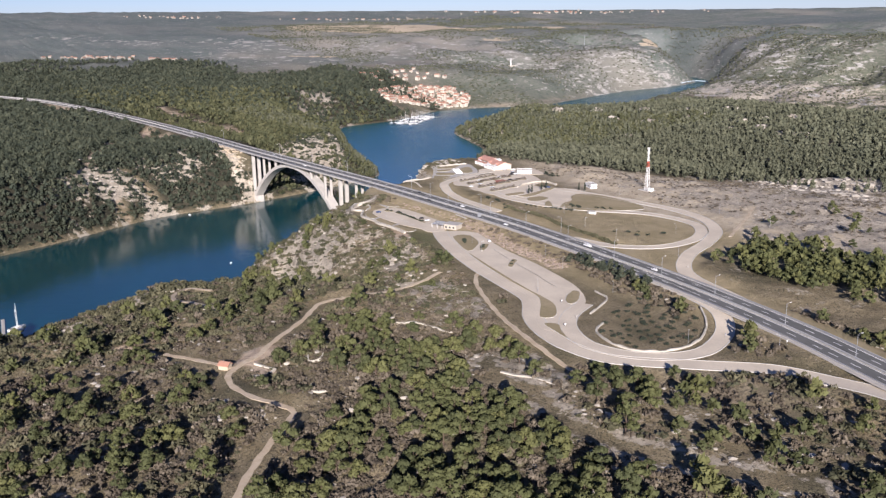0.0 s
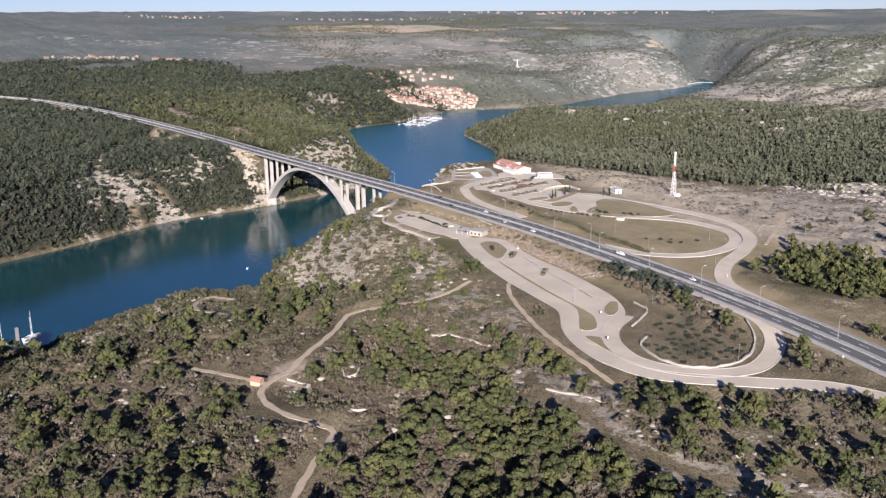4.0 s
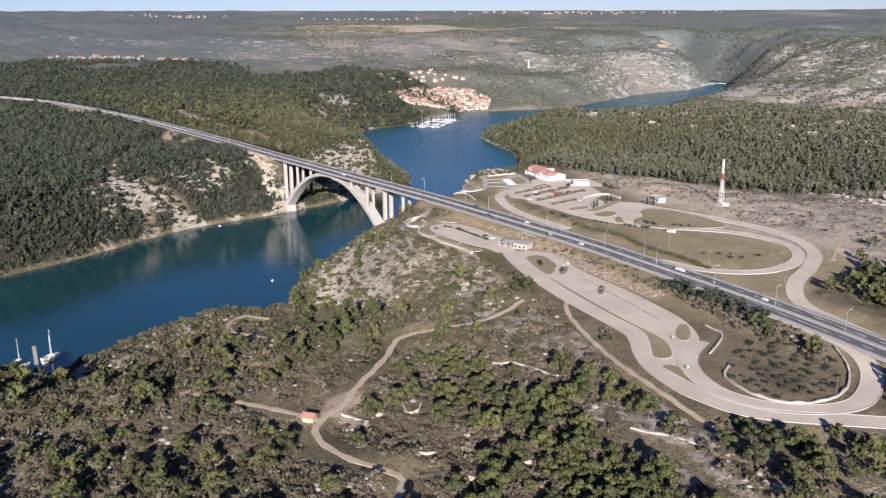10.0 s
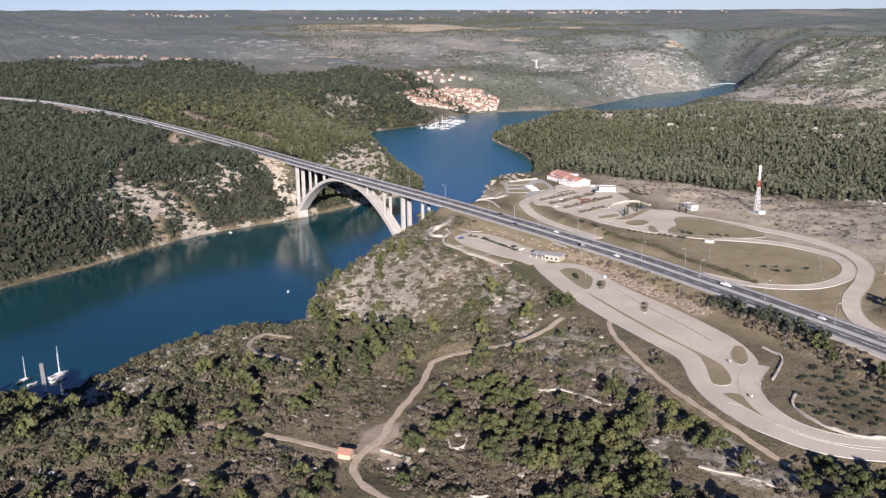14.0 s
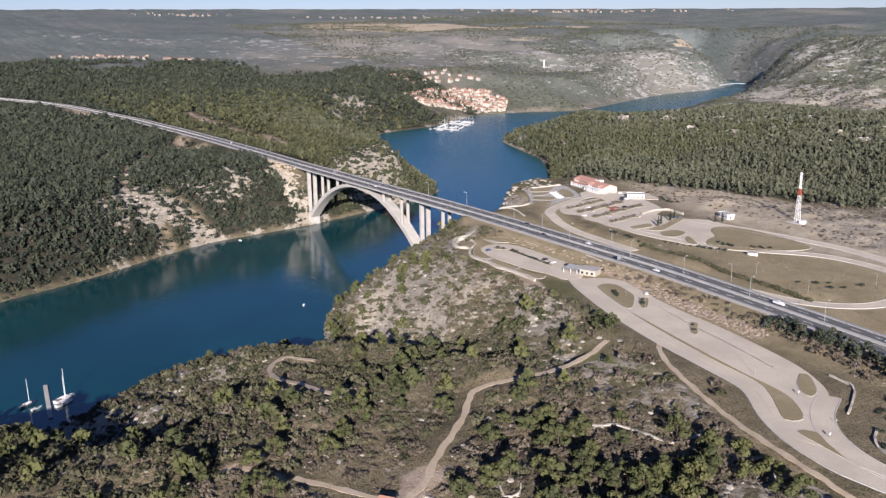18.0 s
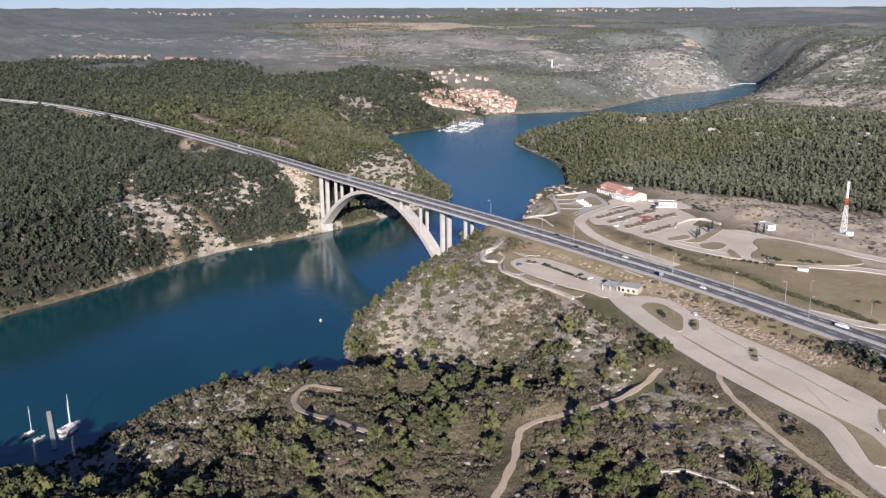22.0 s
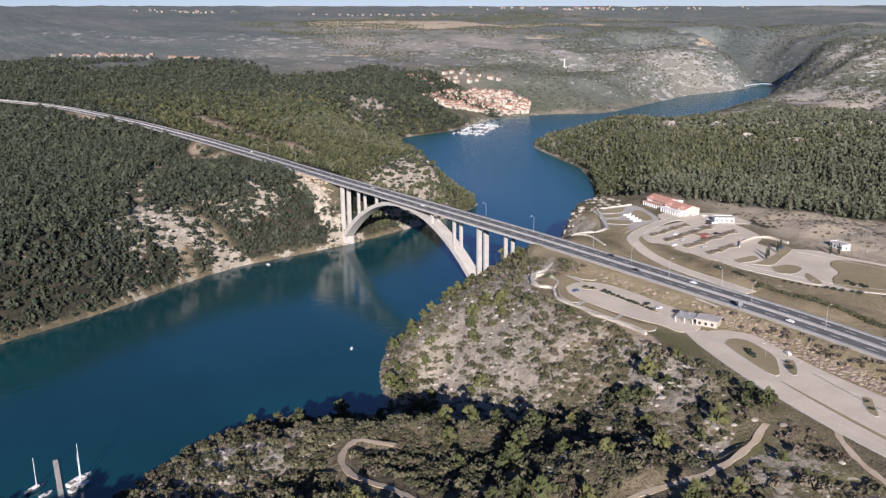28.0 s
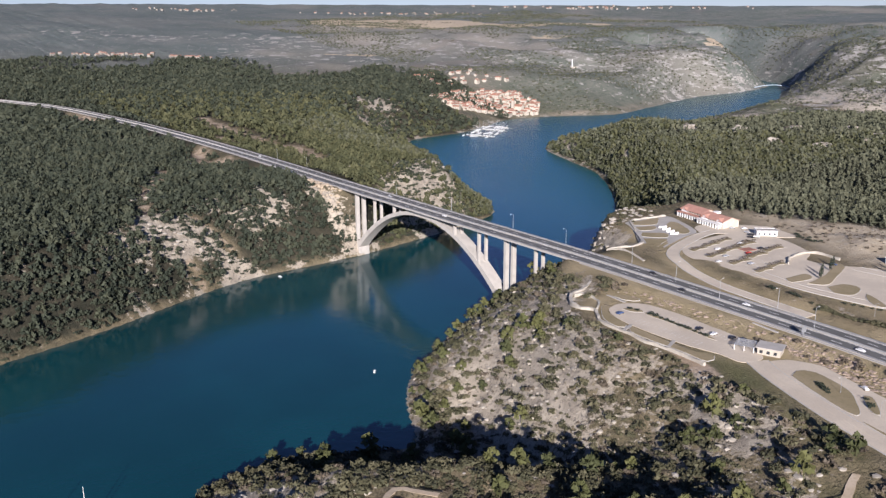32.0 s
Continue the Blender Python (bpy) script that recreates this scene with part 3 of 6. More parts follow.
# much darker ground wherever the pines stand thick
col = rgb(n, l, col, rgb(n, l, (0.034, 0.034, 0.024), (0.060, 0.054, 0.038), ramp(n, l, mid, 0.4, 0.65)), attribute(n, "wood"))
stone = rgb(n, l, (0.43, 0.378, 0.298), (0.30, 0.262, 0.205), ramp(n, l, mid, 0.35, 0.65))
# far stone greyed the same way, haze in its base colour
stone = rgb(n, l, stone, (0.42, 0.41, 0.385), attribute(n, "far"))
stone = rgb(n, l, stone, (0.135, 0.12, 0.10), ramp(n, l, fine, 0.5, 0.68))
w = n.new("ShaderNodeTexNoise")
w.inputs["Scale"].default_value, w.inputs["Detail"].default_value, w.inputs["Roughness"].default_value = 0.05, 8, 0.72
stretch = n.new("ShaderNodeMapping")
stretch.inputs["Scale"].default_value = (1, 1, 2.2)
l.new(n.new("ShaderNodeNewGeometry").outputs["Position"], stretch.inputs["Vector"])
l.new(stretch.outputs[0], w.inputs["Vector"])
shows = arith(n, l, "ADD", arith(n, l, "MULTIPLY", attribute(n, "rock"), 0.42), arith(n, l, "ADD", arith(n, l, "MULTIPLY", w.outputs["Fac"], 0.62), arith(n, l, "MULTIPLY", grain(n, l, 0.33, 4, 0.7), 0.38)))
col = rgb(n, l, col, stone, ramp(n, l, shows, 0.64, 0.69))
crest = n.new("ShaderNodeTexNoise")
crest.inputs["Scale"].default_value, crest.inputs["Detail"].default_value, crest.inputs["Roughness"].default_value = 0.028, 6, 0.62
strata = n.new("ShaderNodeMapping")
strata.inputs["Scale"].default_value = (1, 1, 4.5)
l.new(n.new("ShaderNodeNewGeometry").outputs["Position"], strata.inputs["Vector"])
l.new(strata.outputs[0], crest.inputs["Vector"])
karst = arith(n, l, "ADD", arith(n, l, "MULTIPLY", arith(n, l, "MINIMUM", attribute(n, "farrock"), 0.85), 0.115), crest.outputs["Fac"])
col = rgb(n, l, col, rgb(n, l, (0.40, 0.385, 0.35), (0.29, 0.275, 0.25), ramp(n, l, mid, 0.4, 0.6)), arith(n, l, "MULTIPLY", ramp(n, l, karst, 0.622, 0.632), ramp(n, l, attribute(n, "farrock"), 0.03, 0.15)))
pit = rgb(n, l, (0.52, 0.43, 0.31), (0.40, 0.33, 0.24), ramp(n, l, mid, 0.4, 0.6))
col = rgb(n, l, col, pit, ramp(n, l, arith(n, l, "ADD", attribute(n, "quarry"), arith(n, l, "MULTIPLY", big, 0.5)), 0.72, 0.85))
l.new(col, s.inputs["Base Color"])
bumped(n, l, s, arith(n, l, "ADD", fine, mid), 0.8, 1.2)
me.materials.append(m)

# water
m, n, l, s = material("river_water", 0.11, spec=0.45)
deep = rgb(n, l, (0.003, 0.041, 0.049), (0.004, 0.054, 0.065), ramp(n, l, grain(n, l, 0.006, 3), 0.35, 0.65))
# calm below the bridge, ruffled on the windy open reach behind it
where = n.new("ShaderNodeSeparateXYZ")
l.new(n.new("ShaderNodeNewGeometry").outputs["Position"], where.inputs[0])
wind_sheen = ramp(n, l, where.outputs["Y"], 60, 420)
# brighter blue-green base on the reach stands in for reflected sky
l.new(rgb(n, l, deep, (0.005, 0.082, 0.098), wind_sheen), s.inputs["Base Color"])
l.new(arith(n, l, "ADD", 0.10, arith(n, l, "MULTIPLY", wind_sheen, 0.16)), s.inputs["Roughness"])
ripple = n.new("ShaderNodeBump")
ripple.inputs["Distance"].default_value = 0.6
l.new(grain(n, l, 0.16, 4, 0.6), ripple.inputs["Height"])
l.new(arith(n, l, "ADD", 0.30, arith(n, l, "MULTIPLY", wind_sheen, 0.7)), ripple.inputs["Strength"])
l.new(ripple.outputs[0], s.inputs["Normal"])
wx, wy = np.array([-1400.0, -400, 0, 500]), np.array([-1500.0, -300, 500, 2200])
me = sheet("water", wx, wy, np.zeros((4, 4)))
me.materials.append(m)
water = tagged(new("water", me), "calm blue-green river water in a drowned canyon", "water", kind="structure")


# ---------------------------------------------------------------- building helpers
def mesh_from(name, verts, faces, mat=None, smooth=False):
    me = bpy.data.meshes.new(name)
    me.from_pydata([tuple(v) for v in verts], [], [tuple(f) for f in faces])
    if smooth:
        me.polygons.foreach_set("use_smooth", np.ones(len(me.polygons), bool))
    if mat:
        me.materials.append(mat)
    me.update()
    return me


def hang(name, me, parent, label="", at=None):
    ob = new(name, me)
    ob.parent = parent
    if at is not None:
        ob.matrix_basis = at if isinstance(at, Matrix) else Matrix.Translation(at)
    if label:
        tagged(ob, label)
    return ob


def part(name, bm, mat, parent, label="", at=None):
    """One bmesh as one mesh object under a thing or a part."""
    me = bpy.data.meshes.new(name)
    bmesh.ops.recalc_face_normals(bm, faces=bm.faces)
    bm.to_mesh(me)
    bm.free()
    me.materials.append(mat)
    return hang(name, me, parent, label, at)


def box(bm, x0, x1, y0, y1, z0, z1, bevel=0.0):
    vs = [bm.verts.new((x, y, z)) for z in (z0, z1) for y in (y0, y1) for x in (x0, x1)]
    fs = [bm.faces.new([vs[i] for i in f]) for f in ((0, 2, 3, 1), (4, 5, 7, 6), (0, 1, 5, 4), (2, 6, 7, 3), (0, 4, 6, 2), (1, 3, 7, 5))]
    if bevel:
        bmesh.ops.bevel(bm, geom=list({e for f in fs for e in f.edges}), offset=bevel, segments=1, affect="EDGES")
    return bm


def tube(bm, points, radii, sides=6):
    """A round bar through the points."""
    rings = []
    for k, p in enumerate(points):
        p = Vector(p)
        a = Vector(points[min(k + 1, len(points) - 1)]) - Vector(points[max(k - 1, 0)])
        a.normalize()
        u = a.orthogonal().normalized()
        v = a.cross(u)
        r = radii[k] if isinstance(radii, (list, tuple)) else radii
        rings.append([bm.verts.new(p + r * (math.cos(t) * u + math.sin(t) * v)) for t in np.linspace(0, 2 * math.pi, sides, endpoint=False)])
    for a, b in zip(rings, rings[1:]):
        for i in range(sides):
            bm.faces.new((a[i], a[(i + 1) % sides], b[(i + 1) % sides], b[i]))
    bm.faces.new(rings[0][::-1])
    bm.faces.new(rings[-1])
    return bm


def thing(name, label, category, group="", at=(0, 0, 0), turn=0.0, kind=""):
    ob = new(name)
    ob.empty_display_size = 0.5
    ob.matrix_basis = pose(*at, 0, 0, turn)
    return tagged(ob, label, category, group, kind)


def side_of(line):
    """The unit way to the left of a line, point by point."""
    t = np.gradient(line[:, :2], axis=0)
    t /= np.linalg.norm(t, axis=1)[:, None] + 1e-9
    return np.stack([-t[:, 1], t[:, 0]], 1)


def ribbon(name, line, left, right, z, mat, thick=0.6):
    """A strip along a line between two offsets, with a body below it."""
    n = side_of(line)
    z = np.broadcast_to(np.asarray(z, float), (len(line),))
    left, right = (np.broadcast_to(np.asarray(v, float), (len(line),)) for v in (left, right))
    a, b = line[:, :2] + n * left[:, None], line[:, :2] + n * right[:, None]
    k = len(line)
    verts = np.vstack([np.c_[a, z], np.c_[b, z], np.c_[a, z - thick], np.c_[b, z - thick]])
    faces = []
    for i in range(k - 1):
        faces += [(i, i + k, i + k + 1, i + 1), (i, i + 1, i + 1 + 2 * k, i + 2 * k), (i + k, i + 3 * k, i + 3 * k + 1, i + k + 1), (i + 2 * k, i + 2 * k + 1, i + 3 * k + 1, i + 3 * k)]
    faces += [(0, 2 * k, 3 * k, k), (k - 1, 2 * k - 1, 4 * k - 1, 3 * k - 1)]
    return mesh_from(name, verts, faces, mat)


# ---------------------------------------------------------------- the arch bridge
WIDE = 21.0                       # deck, about y = 5
DECK_LOW, DECK_TOP = 57.0, 59.75
bridge = thing("arch_bridge", "pale concrete arch bridge carrying a highway over the river", "bridge")
X0, X1 = -134.0, 182.0
bm = bmesh.new()
section = [(-5.6, 59.75), (-5.6, 58.5), (-4.6, 58.3), (-1.2, 57.9), (-0.6, 57.0), (3.4, 57.0), (3.9, 58.0), (6.1, 58.0), (6.6, 57.0), (10.6, 57.0), (11.2, 57.9), (14.6, 58.3), (15.6, 58.5), (15.6, 59.75)]
xs = np.linspace(X0, X1, 12)
rows = [[bm.verts.new((x, y, z)) for y, z in section] for x in xs]
for a, b in zip(rows, rows[1:]):
    for i in range(len(section)):
        j = (i + 1) % len(section)
        bm.faces.new((a[i], a[j], b[j], b[i]))
bm.faces.new(rows[0])
bm.faces.new(rows[-1][::-1])
part("deck_girder", bm, DECK_SIDE, bridge, "twin concrete box girder of the deck")

# arch: span 204, rise 44, box 10.5 wide, thinner at the crown
def arch_z(x):
    return 55.2 - 45.5 * (abs(x + 1.5) / 100.0) ** 2.1


bm = bmesh.new()
rings = []
for x in np.linspace(-104, 104, 65):
    slope = (arch_z(x + 0.5) - arch_z(x - 0.5)) if abs(x) < 103.4 else (arch_z(103.4 * np.sign(x)) - arch_z(102.4 * np.sign(x))) * np.sign(x)
    nrm = Vector((-slope, 0, 1)).normalized()
    half = 1.5 + 0.9 * (abs(x) / 104) ** 2
    zc = arch_z(x) - 0.2
    top, low = Vector((x, 0, zc)) + nrm * half, Vector((x, 0, zc)) - nrm * half
    rings.append([bm.verts.new((p.x, y, p.z)) for p, y in ((top, 0.2), (top, 9.8), (low, 9.8), (low, 0.2))])
for a, b in zip(rings, rings[1:]):
    for i in range(4):
        bm.faces.new((a[i], a[(i + 1) % 4], b[(i + 1) % 4], b[i]))
bm.faces.new(rings[0])
bm.faces.new(rings[-1][::-1])
part("arch", bm, CONCRETE, bridge, "slender curved concrete arch")
for x in (-104, 104):
    bm = bmesh.new()
    box(bm, x - 4.5, x + 4.5, -0.6, 10.6, -2, 7.6, 0.4)
    part("arch_footing", bm, CONCRETE, bridge)
PIERS = [-127, -104, -73.2, -42, 43, 73.1, 104, 135.8, 163.5]
for x in PIERS:
    base = arch_z(x) + 0.6 if abs(x) < 100 else (8 if abs(x) == 104 else float(ground_z(x, 2.0)) - 3)
    w, deep = (1.3, 3.4) if abs(x) == 104 else (0.95, 2.3)
    for y in (0.0, 6.7):
        bm = bmesh.new()
        box(bm, x - w, x + w, y, y + deep, base, DECK_LOW, 0.12)
        part("column", bm, CONCRETE, bridge)
    bm = bmesh.new()
    box(bm, x - w - 0.05, x + w + 0.05, -0.4, 10.4, DECK_LOW - 1.3, DECK_LOW - 0.004, 0.1)
    part("cross_beam", bm, CONCRETE, bridge)
for x0, x1 in ((X0 - 8, X0 + 2), (X1 - 4, X1 + 10)):
    bm = bmesh.new()
    box(bm, x0, x1, -5.2, 15.2, 46, DECK_LOW + 1.2, 0.1)
    part("abutment", bm, CONCRETE, bridge)

# ---------------------------------------------------------------- highway
highway = thing("highway", "dual carriageway of dark asphalt with pale shoulders and white lines", "road", kind="structure")
HZ = highway_z(HIGHWAY[:, 0])
hang("carriageway", ribbon("carriageway", HIGHWAY, 10.2, 0.9, HZ, ASPHALT), highway)
hang("carriageway", ribbon("carriageway", HIGHWAY, -0.9, -10.2, HZ, ASPHALT), highway)
hang("median", ribbon("median", HIGHWAY, 0.9, -0.9, HZ + 0.08, SHOULDER), highway, "pale concrete median strip")
hang("barrier", ribbon("barrier", HIGHWAY, 0.3, -0.3, HZ + 0.85, KERB, 0.9), highway, "pale concrete median barrier")
for a, b in ((10.9, 10.2), (-10.2, -10.9)):
    hang("edge_beam", ribbon("edge_beam", HIGHWAY, a, b, HZ + 0.25, CONCRETE, 0.8), highway)
for piece in (HIGHWAY[HIGHWAY[:, 0] <= -134], HIGHWAY[HIGHWAY[:, 0] >= 182]):
    pz = highway_z(piece[:, 0])
    hang("gravel_shoulder", ribbon("gravel_shoulder", piece, 12.8, 10.9, pz - 0.02, SHOULDER), highway, "pale gravel shoulder")
    hang("gravel_shoulder", ribbon("gravel_shoulder", piece, -10.9, -12.8, pz - 0.02, SHOULDER), highway, "pale gravel shoulder")
for off in (9.6, 1.4, -1.4, -9.6):
    hang("edge_line", ribbon("edge_line", HIGHWAY, off + 0.24, off - 0.24, HZ + 0.03, PAINT, 0.02), highway, "solid white edge line")
along = np.r_[0, np.cumsum(np.linalg.norm(np.diff(HIGHWAY, axis=0), axis=1))]
tilt = side_of(HIGHWAY)
dash_me = mesh_from("lane_dash", [(-3, -0.2, 0), (3, -0.2, 0), (3, 0.2, 0), (-3, 0.2, 0), (-3, -0.2, 0.012), (3, -0.2, 0.012), (3, 0.2, 0.012), (-3, 0.2, 0.012)],
                    [(0, 3, 2, 1), (4, 5, 6, 7), (0, 1, 5, 4), (1, 2, 6, 5), (2, 3, 7, 6), (3, 0, 4, 7)], PAINT)
for off in (5.6, -5.6):
    for sdist in np.arange(along[-1] * 0.0 + 6, along[-1] - 6, 14.0):
        k = int(np.searchsorted(along, sdist))
        x, y = HIGHWAY[k] + tilt[k] * off
        if -950 < x < 900:
            hang("lane_dash", dash_me, highway, at=pose(x, y, highway_z(x) + 0.025, 0, 0, math.degrees(math.atan2(-tilt[k][0], tilt[k][1]))))

# ---------------------------------------------------------------- slip roads and rest areas
def road(name, label, line, half, z, mat, category="road"):
    t = thing(name, label, category, kind="structure")
    hang("surface", ribbon("surface", line, half, -half, z, mat, 0.5), t)
    for a, b in ((half + 0.35, half), (-half, -half - 0.35)):
        hang("kerb", ribbon("kerb", line, a, b, z + 0.13, KERB, 0.5), t)
    return t


def flat_z(line):
    for l0, z, half, blend in FLAT:
        if l0 is line or (len(l0) == len(line) and np.allclose(l0, line)):
            return np.array(z)


for k, (nm, line, half) in enumerate((("slip_road_south", SOUTH_RAMP, 5.2), ("slip_road_loop", SOUTH_LOOP, 4.4), ("slip_road_north", NORTH_LOOP, 4.4), ("service_road", NORTH_INNER, 3.9), ("slip_road_west", NORTH_RAMP, 3.8))):
    road(nm, "bleached grey asphalt slip road with stone kerbs", line, half, flat_z(line) + 0.20 + 0.015 * k, PALE_ASPHALT)
def trail_z(line):
    """Just over the ground on both sides of the line."""
    around = [ground_z(line[:, 0] + a, line[:, 1] + b) for a in (-1.5, 0, 1.5) for b in (-1.5, 0, 1.5)]
    return np.max(around, 0) + 0.1


for k, trail in enumerate(TRAILS):
    if trail is RUBBLE:                                  # a bed of loose stones only
        continue
    t = thing("dirt_track", "narrow ochre dirt track through the scrub", "track", kind="structure")
    hang("surface", ribbon("surface", trail, 1.5 - 0.12 * k + 0.4 * np.sin(np.arange(len(trail)) * 1.7), -1.4 + 0.35 * np.sin(np.arange(len(trail)) * 2.3), trail_z(trail), TRACK, 0.5), t)


def slab(name, ring, z, mat, parent, thick=0.5, label=""):
    """A flat plate with the outline of a ring."""
    ring = np.array(ring, float)
    area = np.sum(ring[:, 0] * np.roll(ring[:, 1], -1) - ring[:, 1] * np.roll(ring[:, 0], -1))
    ring = ring if area > 0 else ring[::-1]
    k = len(ring)
    verts = [(x, y, z) for x, y in ring] + [(x, y, z - thick) for x, y in ring]
    faces = [tuple(range(k)), tuple(range(2 * k - 1, k - 1, -1))] + [(i + k, (i + 1) % k + k, (i + 1) % k, i) for i in range(k)]
    return hang(name, mesh_from(name, verts, faces, mat), parent, label)


def closed(points, step=3.0):
    p = np.array(points, float)
    return curve(np.vstack([p, p[:1]]), step)[:-1]


def island(name, points, z, parent_label="kerbed traffic island of dry grass"):
    t = thing(name, parent_label, "traffic island", "kerbed islands", kind="structure")
    ring = closed(points)
    slab("kerb", ring, z + 0.14, KERB, t)
    c = ring.mean(0)
    d = ring - c
    inner = c + d * (1 - 0.4 / np.linalg.norm(d, axis=1).clip(2)[:, None])
    slab("grass", inner, z + 0.22, LAWN, t, 0.3)
    return t

# ---------------------------------------------------------------- plants
rng = np.random.default_rng(7)


def leafy(lumps, count, size, seed, jitter=0.38):
    """Leaf clumps as small tilted triangles over several lumps: points (n, 3, 3)."""
    r = np.random.default_rng(seed)
    lumps = np.array(lumps, float)              # x, y, z, radius, flatten
    share = lumps[:, 3] ** 2
    pick = r.choice(len(lumps), count, p=share / share.sum())
    d = r.normal(size=(count, 3))
    d[:, 2] = np.abs(d[:, 2]) * (1 - 0.55 * r.random(count))
    low = r.random(count) < 0.22
    d[low, 2] *= -0.6
    d /= np.linalg.norm(d, axis=1)[:, None]
    c = lumps[pick, :3] + d * lumps[pick, 3:4] * np.c_[np.ones(count), np.ones(count), lumps[pick, 4]] * (0.72 + 0.4 * r.random((count, 1)))
    nrm = d + jitter * r.normal(size=(count, 3))
    nrm /= np.linalg.norm(nrm, axis=1)[:, None]
    u = np.cross(nrm, r.normal(size=(count, 3)))
    u /= np.linalg.norm(u, axis=1)[:, None]
    v = np.cross(nrm, u)
    s = size * (0.65 + 0.7 * r.random((count, 1)))
    tri = np.stack([c + s * u, c + s * (-0.5 * u + 0.85 * v), c + s * (-0.5 * u - 0.85 * v)], 1)
    flip = ((tri[:, 1] - tri[:, 0])[:, [1, 2, 0]] * (tri[:, 2] - tri[:, 0])[:, [2, 0, 1]] - (tri[:, 1] - tri[:, 0])[:, [2, 0, 1]] * (tri[:, 2] - tri[:, 0])[:, [1, 2, 0]])
    back = (flip * d).sum(1) < 0
    tri[back] = tri[back][:, ::-1]
    return tri


def stem(h, r, sides=4):
    """A tapered trunk as triangles."""
    a = np.linspace(0, 2 * math.pi, sides, endpoint=False)
    low = np.c_[r * np.cos(a), r * np.sin(a), np.full(sides, -0.6)]
    top = np.c_[0.4 * r * np.cos(a), 0.4 * r * np.sin(a), np.full(sides, h)]
    out = []
    for i in range(sides):
        j = (i + 1) % sides
        out += [[low[i], low[j], top[j]], [low[i], top[j], top[i]]]
    return np.array(out)


def pine_lumps(seed, tall, broad):
    r = np.random.default_rng(seed)
    out = []
    for k in range(7):
        z = 0.38 + 0.58 * k / 6
        spread = broad * (1.05 - 0.75 * abs(z - 0.5)) * 0.5
        a = 2.4 * k + r.random()
        off = spread * (0.9 if k < 5 else 0.25)
        out.append((off * math.cos(a), off * math.sin(a), z * tall, (0.30 - 0.14 * (z - 0.4)) * broad, 0.75))
    return out


def shrub_lumps(seed, tall, broad):
    r = np.random.default_rng(seed)
    return [(0.45 * broad * math.cos(a), 0.45 * broad * math.sin(a), tall * (0.3 + 0.35 * r.random()), broad * (0.3 + 0.2 * r.random()), 0.8) for a in np.arange(4) * 1.6 + r.random()]


def spire_lumps(seed, tall, broad):
    r = np.random.default_rng(seed)
    return [(0.2 * broad * r.normal(), 0.2 * broad * r.normal(), tall * z, broad * (0.62 - 0.42 * z), 1.25) for z in (0.22, 0.38, 0.55, 0.72, 0.88)]


def woods(name, label, x, y, forms, sizes, mat, parent=None, sink=0.3):
    """Many plants as one mesh: each takes one of the forms, turned and scaled."""
    k = len(x)
    z = ground_z(x, y) - sink
    r = np.random.default_rng(len(x))
    which, ang, tint = r.integers(0, len(forms), k), r.random(k) * 6.283, r.random(k)
    tris, tints = [], []
    for f, form in enumerate(forms):
        m = which == f
        if not m.any():
            continue
        c, s = np.cos(ang[m])[:, None, None], np.sin(ang[m])[:, None, None]
        fx, fy, fz = (form[None, :, :, i] for i in range(3))
        sc = sizes[m][:, None, None]
        p = np.stack([(fx * c - fy * s) * sc + x[m][:, None, None], (fx * s + fy * c) * sc + y[m][:, None, None],
                      fz * sc * (0.85 + 0.3 * tint[m][:, None, None]) + z[m][:, None, None]], -1)
        tris.append(p.reshape(-1, 3, 3))
        tints.append(np.repeat(tint[m], form.shape[0] * 3))
    v = np.concatenate(tris).reshape(-1, 3).astype(np.float32)
    me = bpy.data.meshes.new(name)
    nt = len(v) // 3
    me.vertices.add(len(v))
    me.vertices.foreach_set("co", v.ravel())
    me.loops.add(len(v))
    me.loops.foreach_set("vertex_index", np.arange(len(v), dtype=np.int32))
    me.polygons.add(nt)
    me.polygons.foreach_set("loop_start", np.arange(nt, dtype=np.int32) * 3)
    me.update(calc_edges=True)
    give(me, "tint", np.concatenate(tints))
    me.materials.append(mat)
    ob = new(name, me)
    return tagged(ob, label, "trees", kind="stuff")


def scatter(x0, x1, y0, y1, gap, keep, seed):
    """Jittered places on a grid, each kept with the chance that keep(x, y) gives."""
    r = np.random.default_rng(seed)
    x, y = np.meshgrid(np.arange(x0, x1, gap), np.arange(y0, y1, gap))
    x, y = x.ravel() + (r.random(x.size) - 0.5) * gap * 0.95, y.ravel() + (r.random(y.size) - 0.5) * gap * 0.95
    m = r.random(x.size) < keep(x, y)
    return x[m], y[m]


def dry(x, y):
    return step01(0.5, 2.5, shore_at(x, y)) * (wild_at(x, y) > 0.22)


def in_sight(x, y):
    """The wedge of land that the flight looks over."""
    rx, ry = x - 866, y + 420
    ahead, across = -rx * 0.81 + ry * 0.587, rx * 0.587 + ry * 0.81
    return (ahead > 60) & (across < 0.54 * ahead + 25) & (across > -0.54 * ahead - 250)


MID_PINES = [np.concatenate([leafy(pine_lumps(k, 8.0, 5.2), 84, 1.1, k), stem(4.5, 0.22, 3)]) for k in range(5)]
BANK_PINES = [np.concatenate([leafy(pine_lumps(20 + k, 8.0, 5.2), 28, 1.7, 20 + k, 0.25), stem(4.5, 0.22, 3)]) for k in range(5)]
TALL_PINES = [np.concatenate([leafy(spire_lumps(k, 10.5, 3.6), 31, 1.45, 40 + k, 0.2), stem(5.0, 0.2, 3)[::2]]) for k in range(5)]
BACK_PINES = [leafy(spire_lumps(110 + k, 10.0, 4.2), 17, 2.0, 110 + k, 0.2) for k in range(5)]
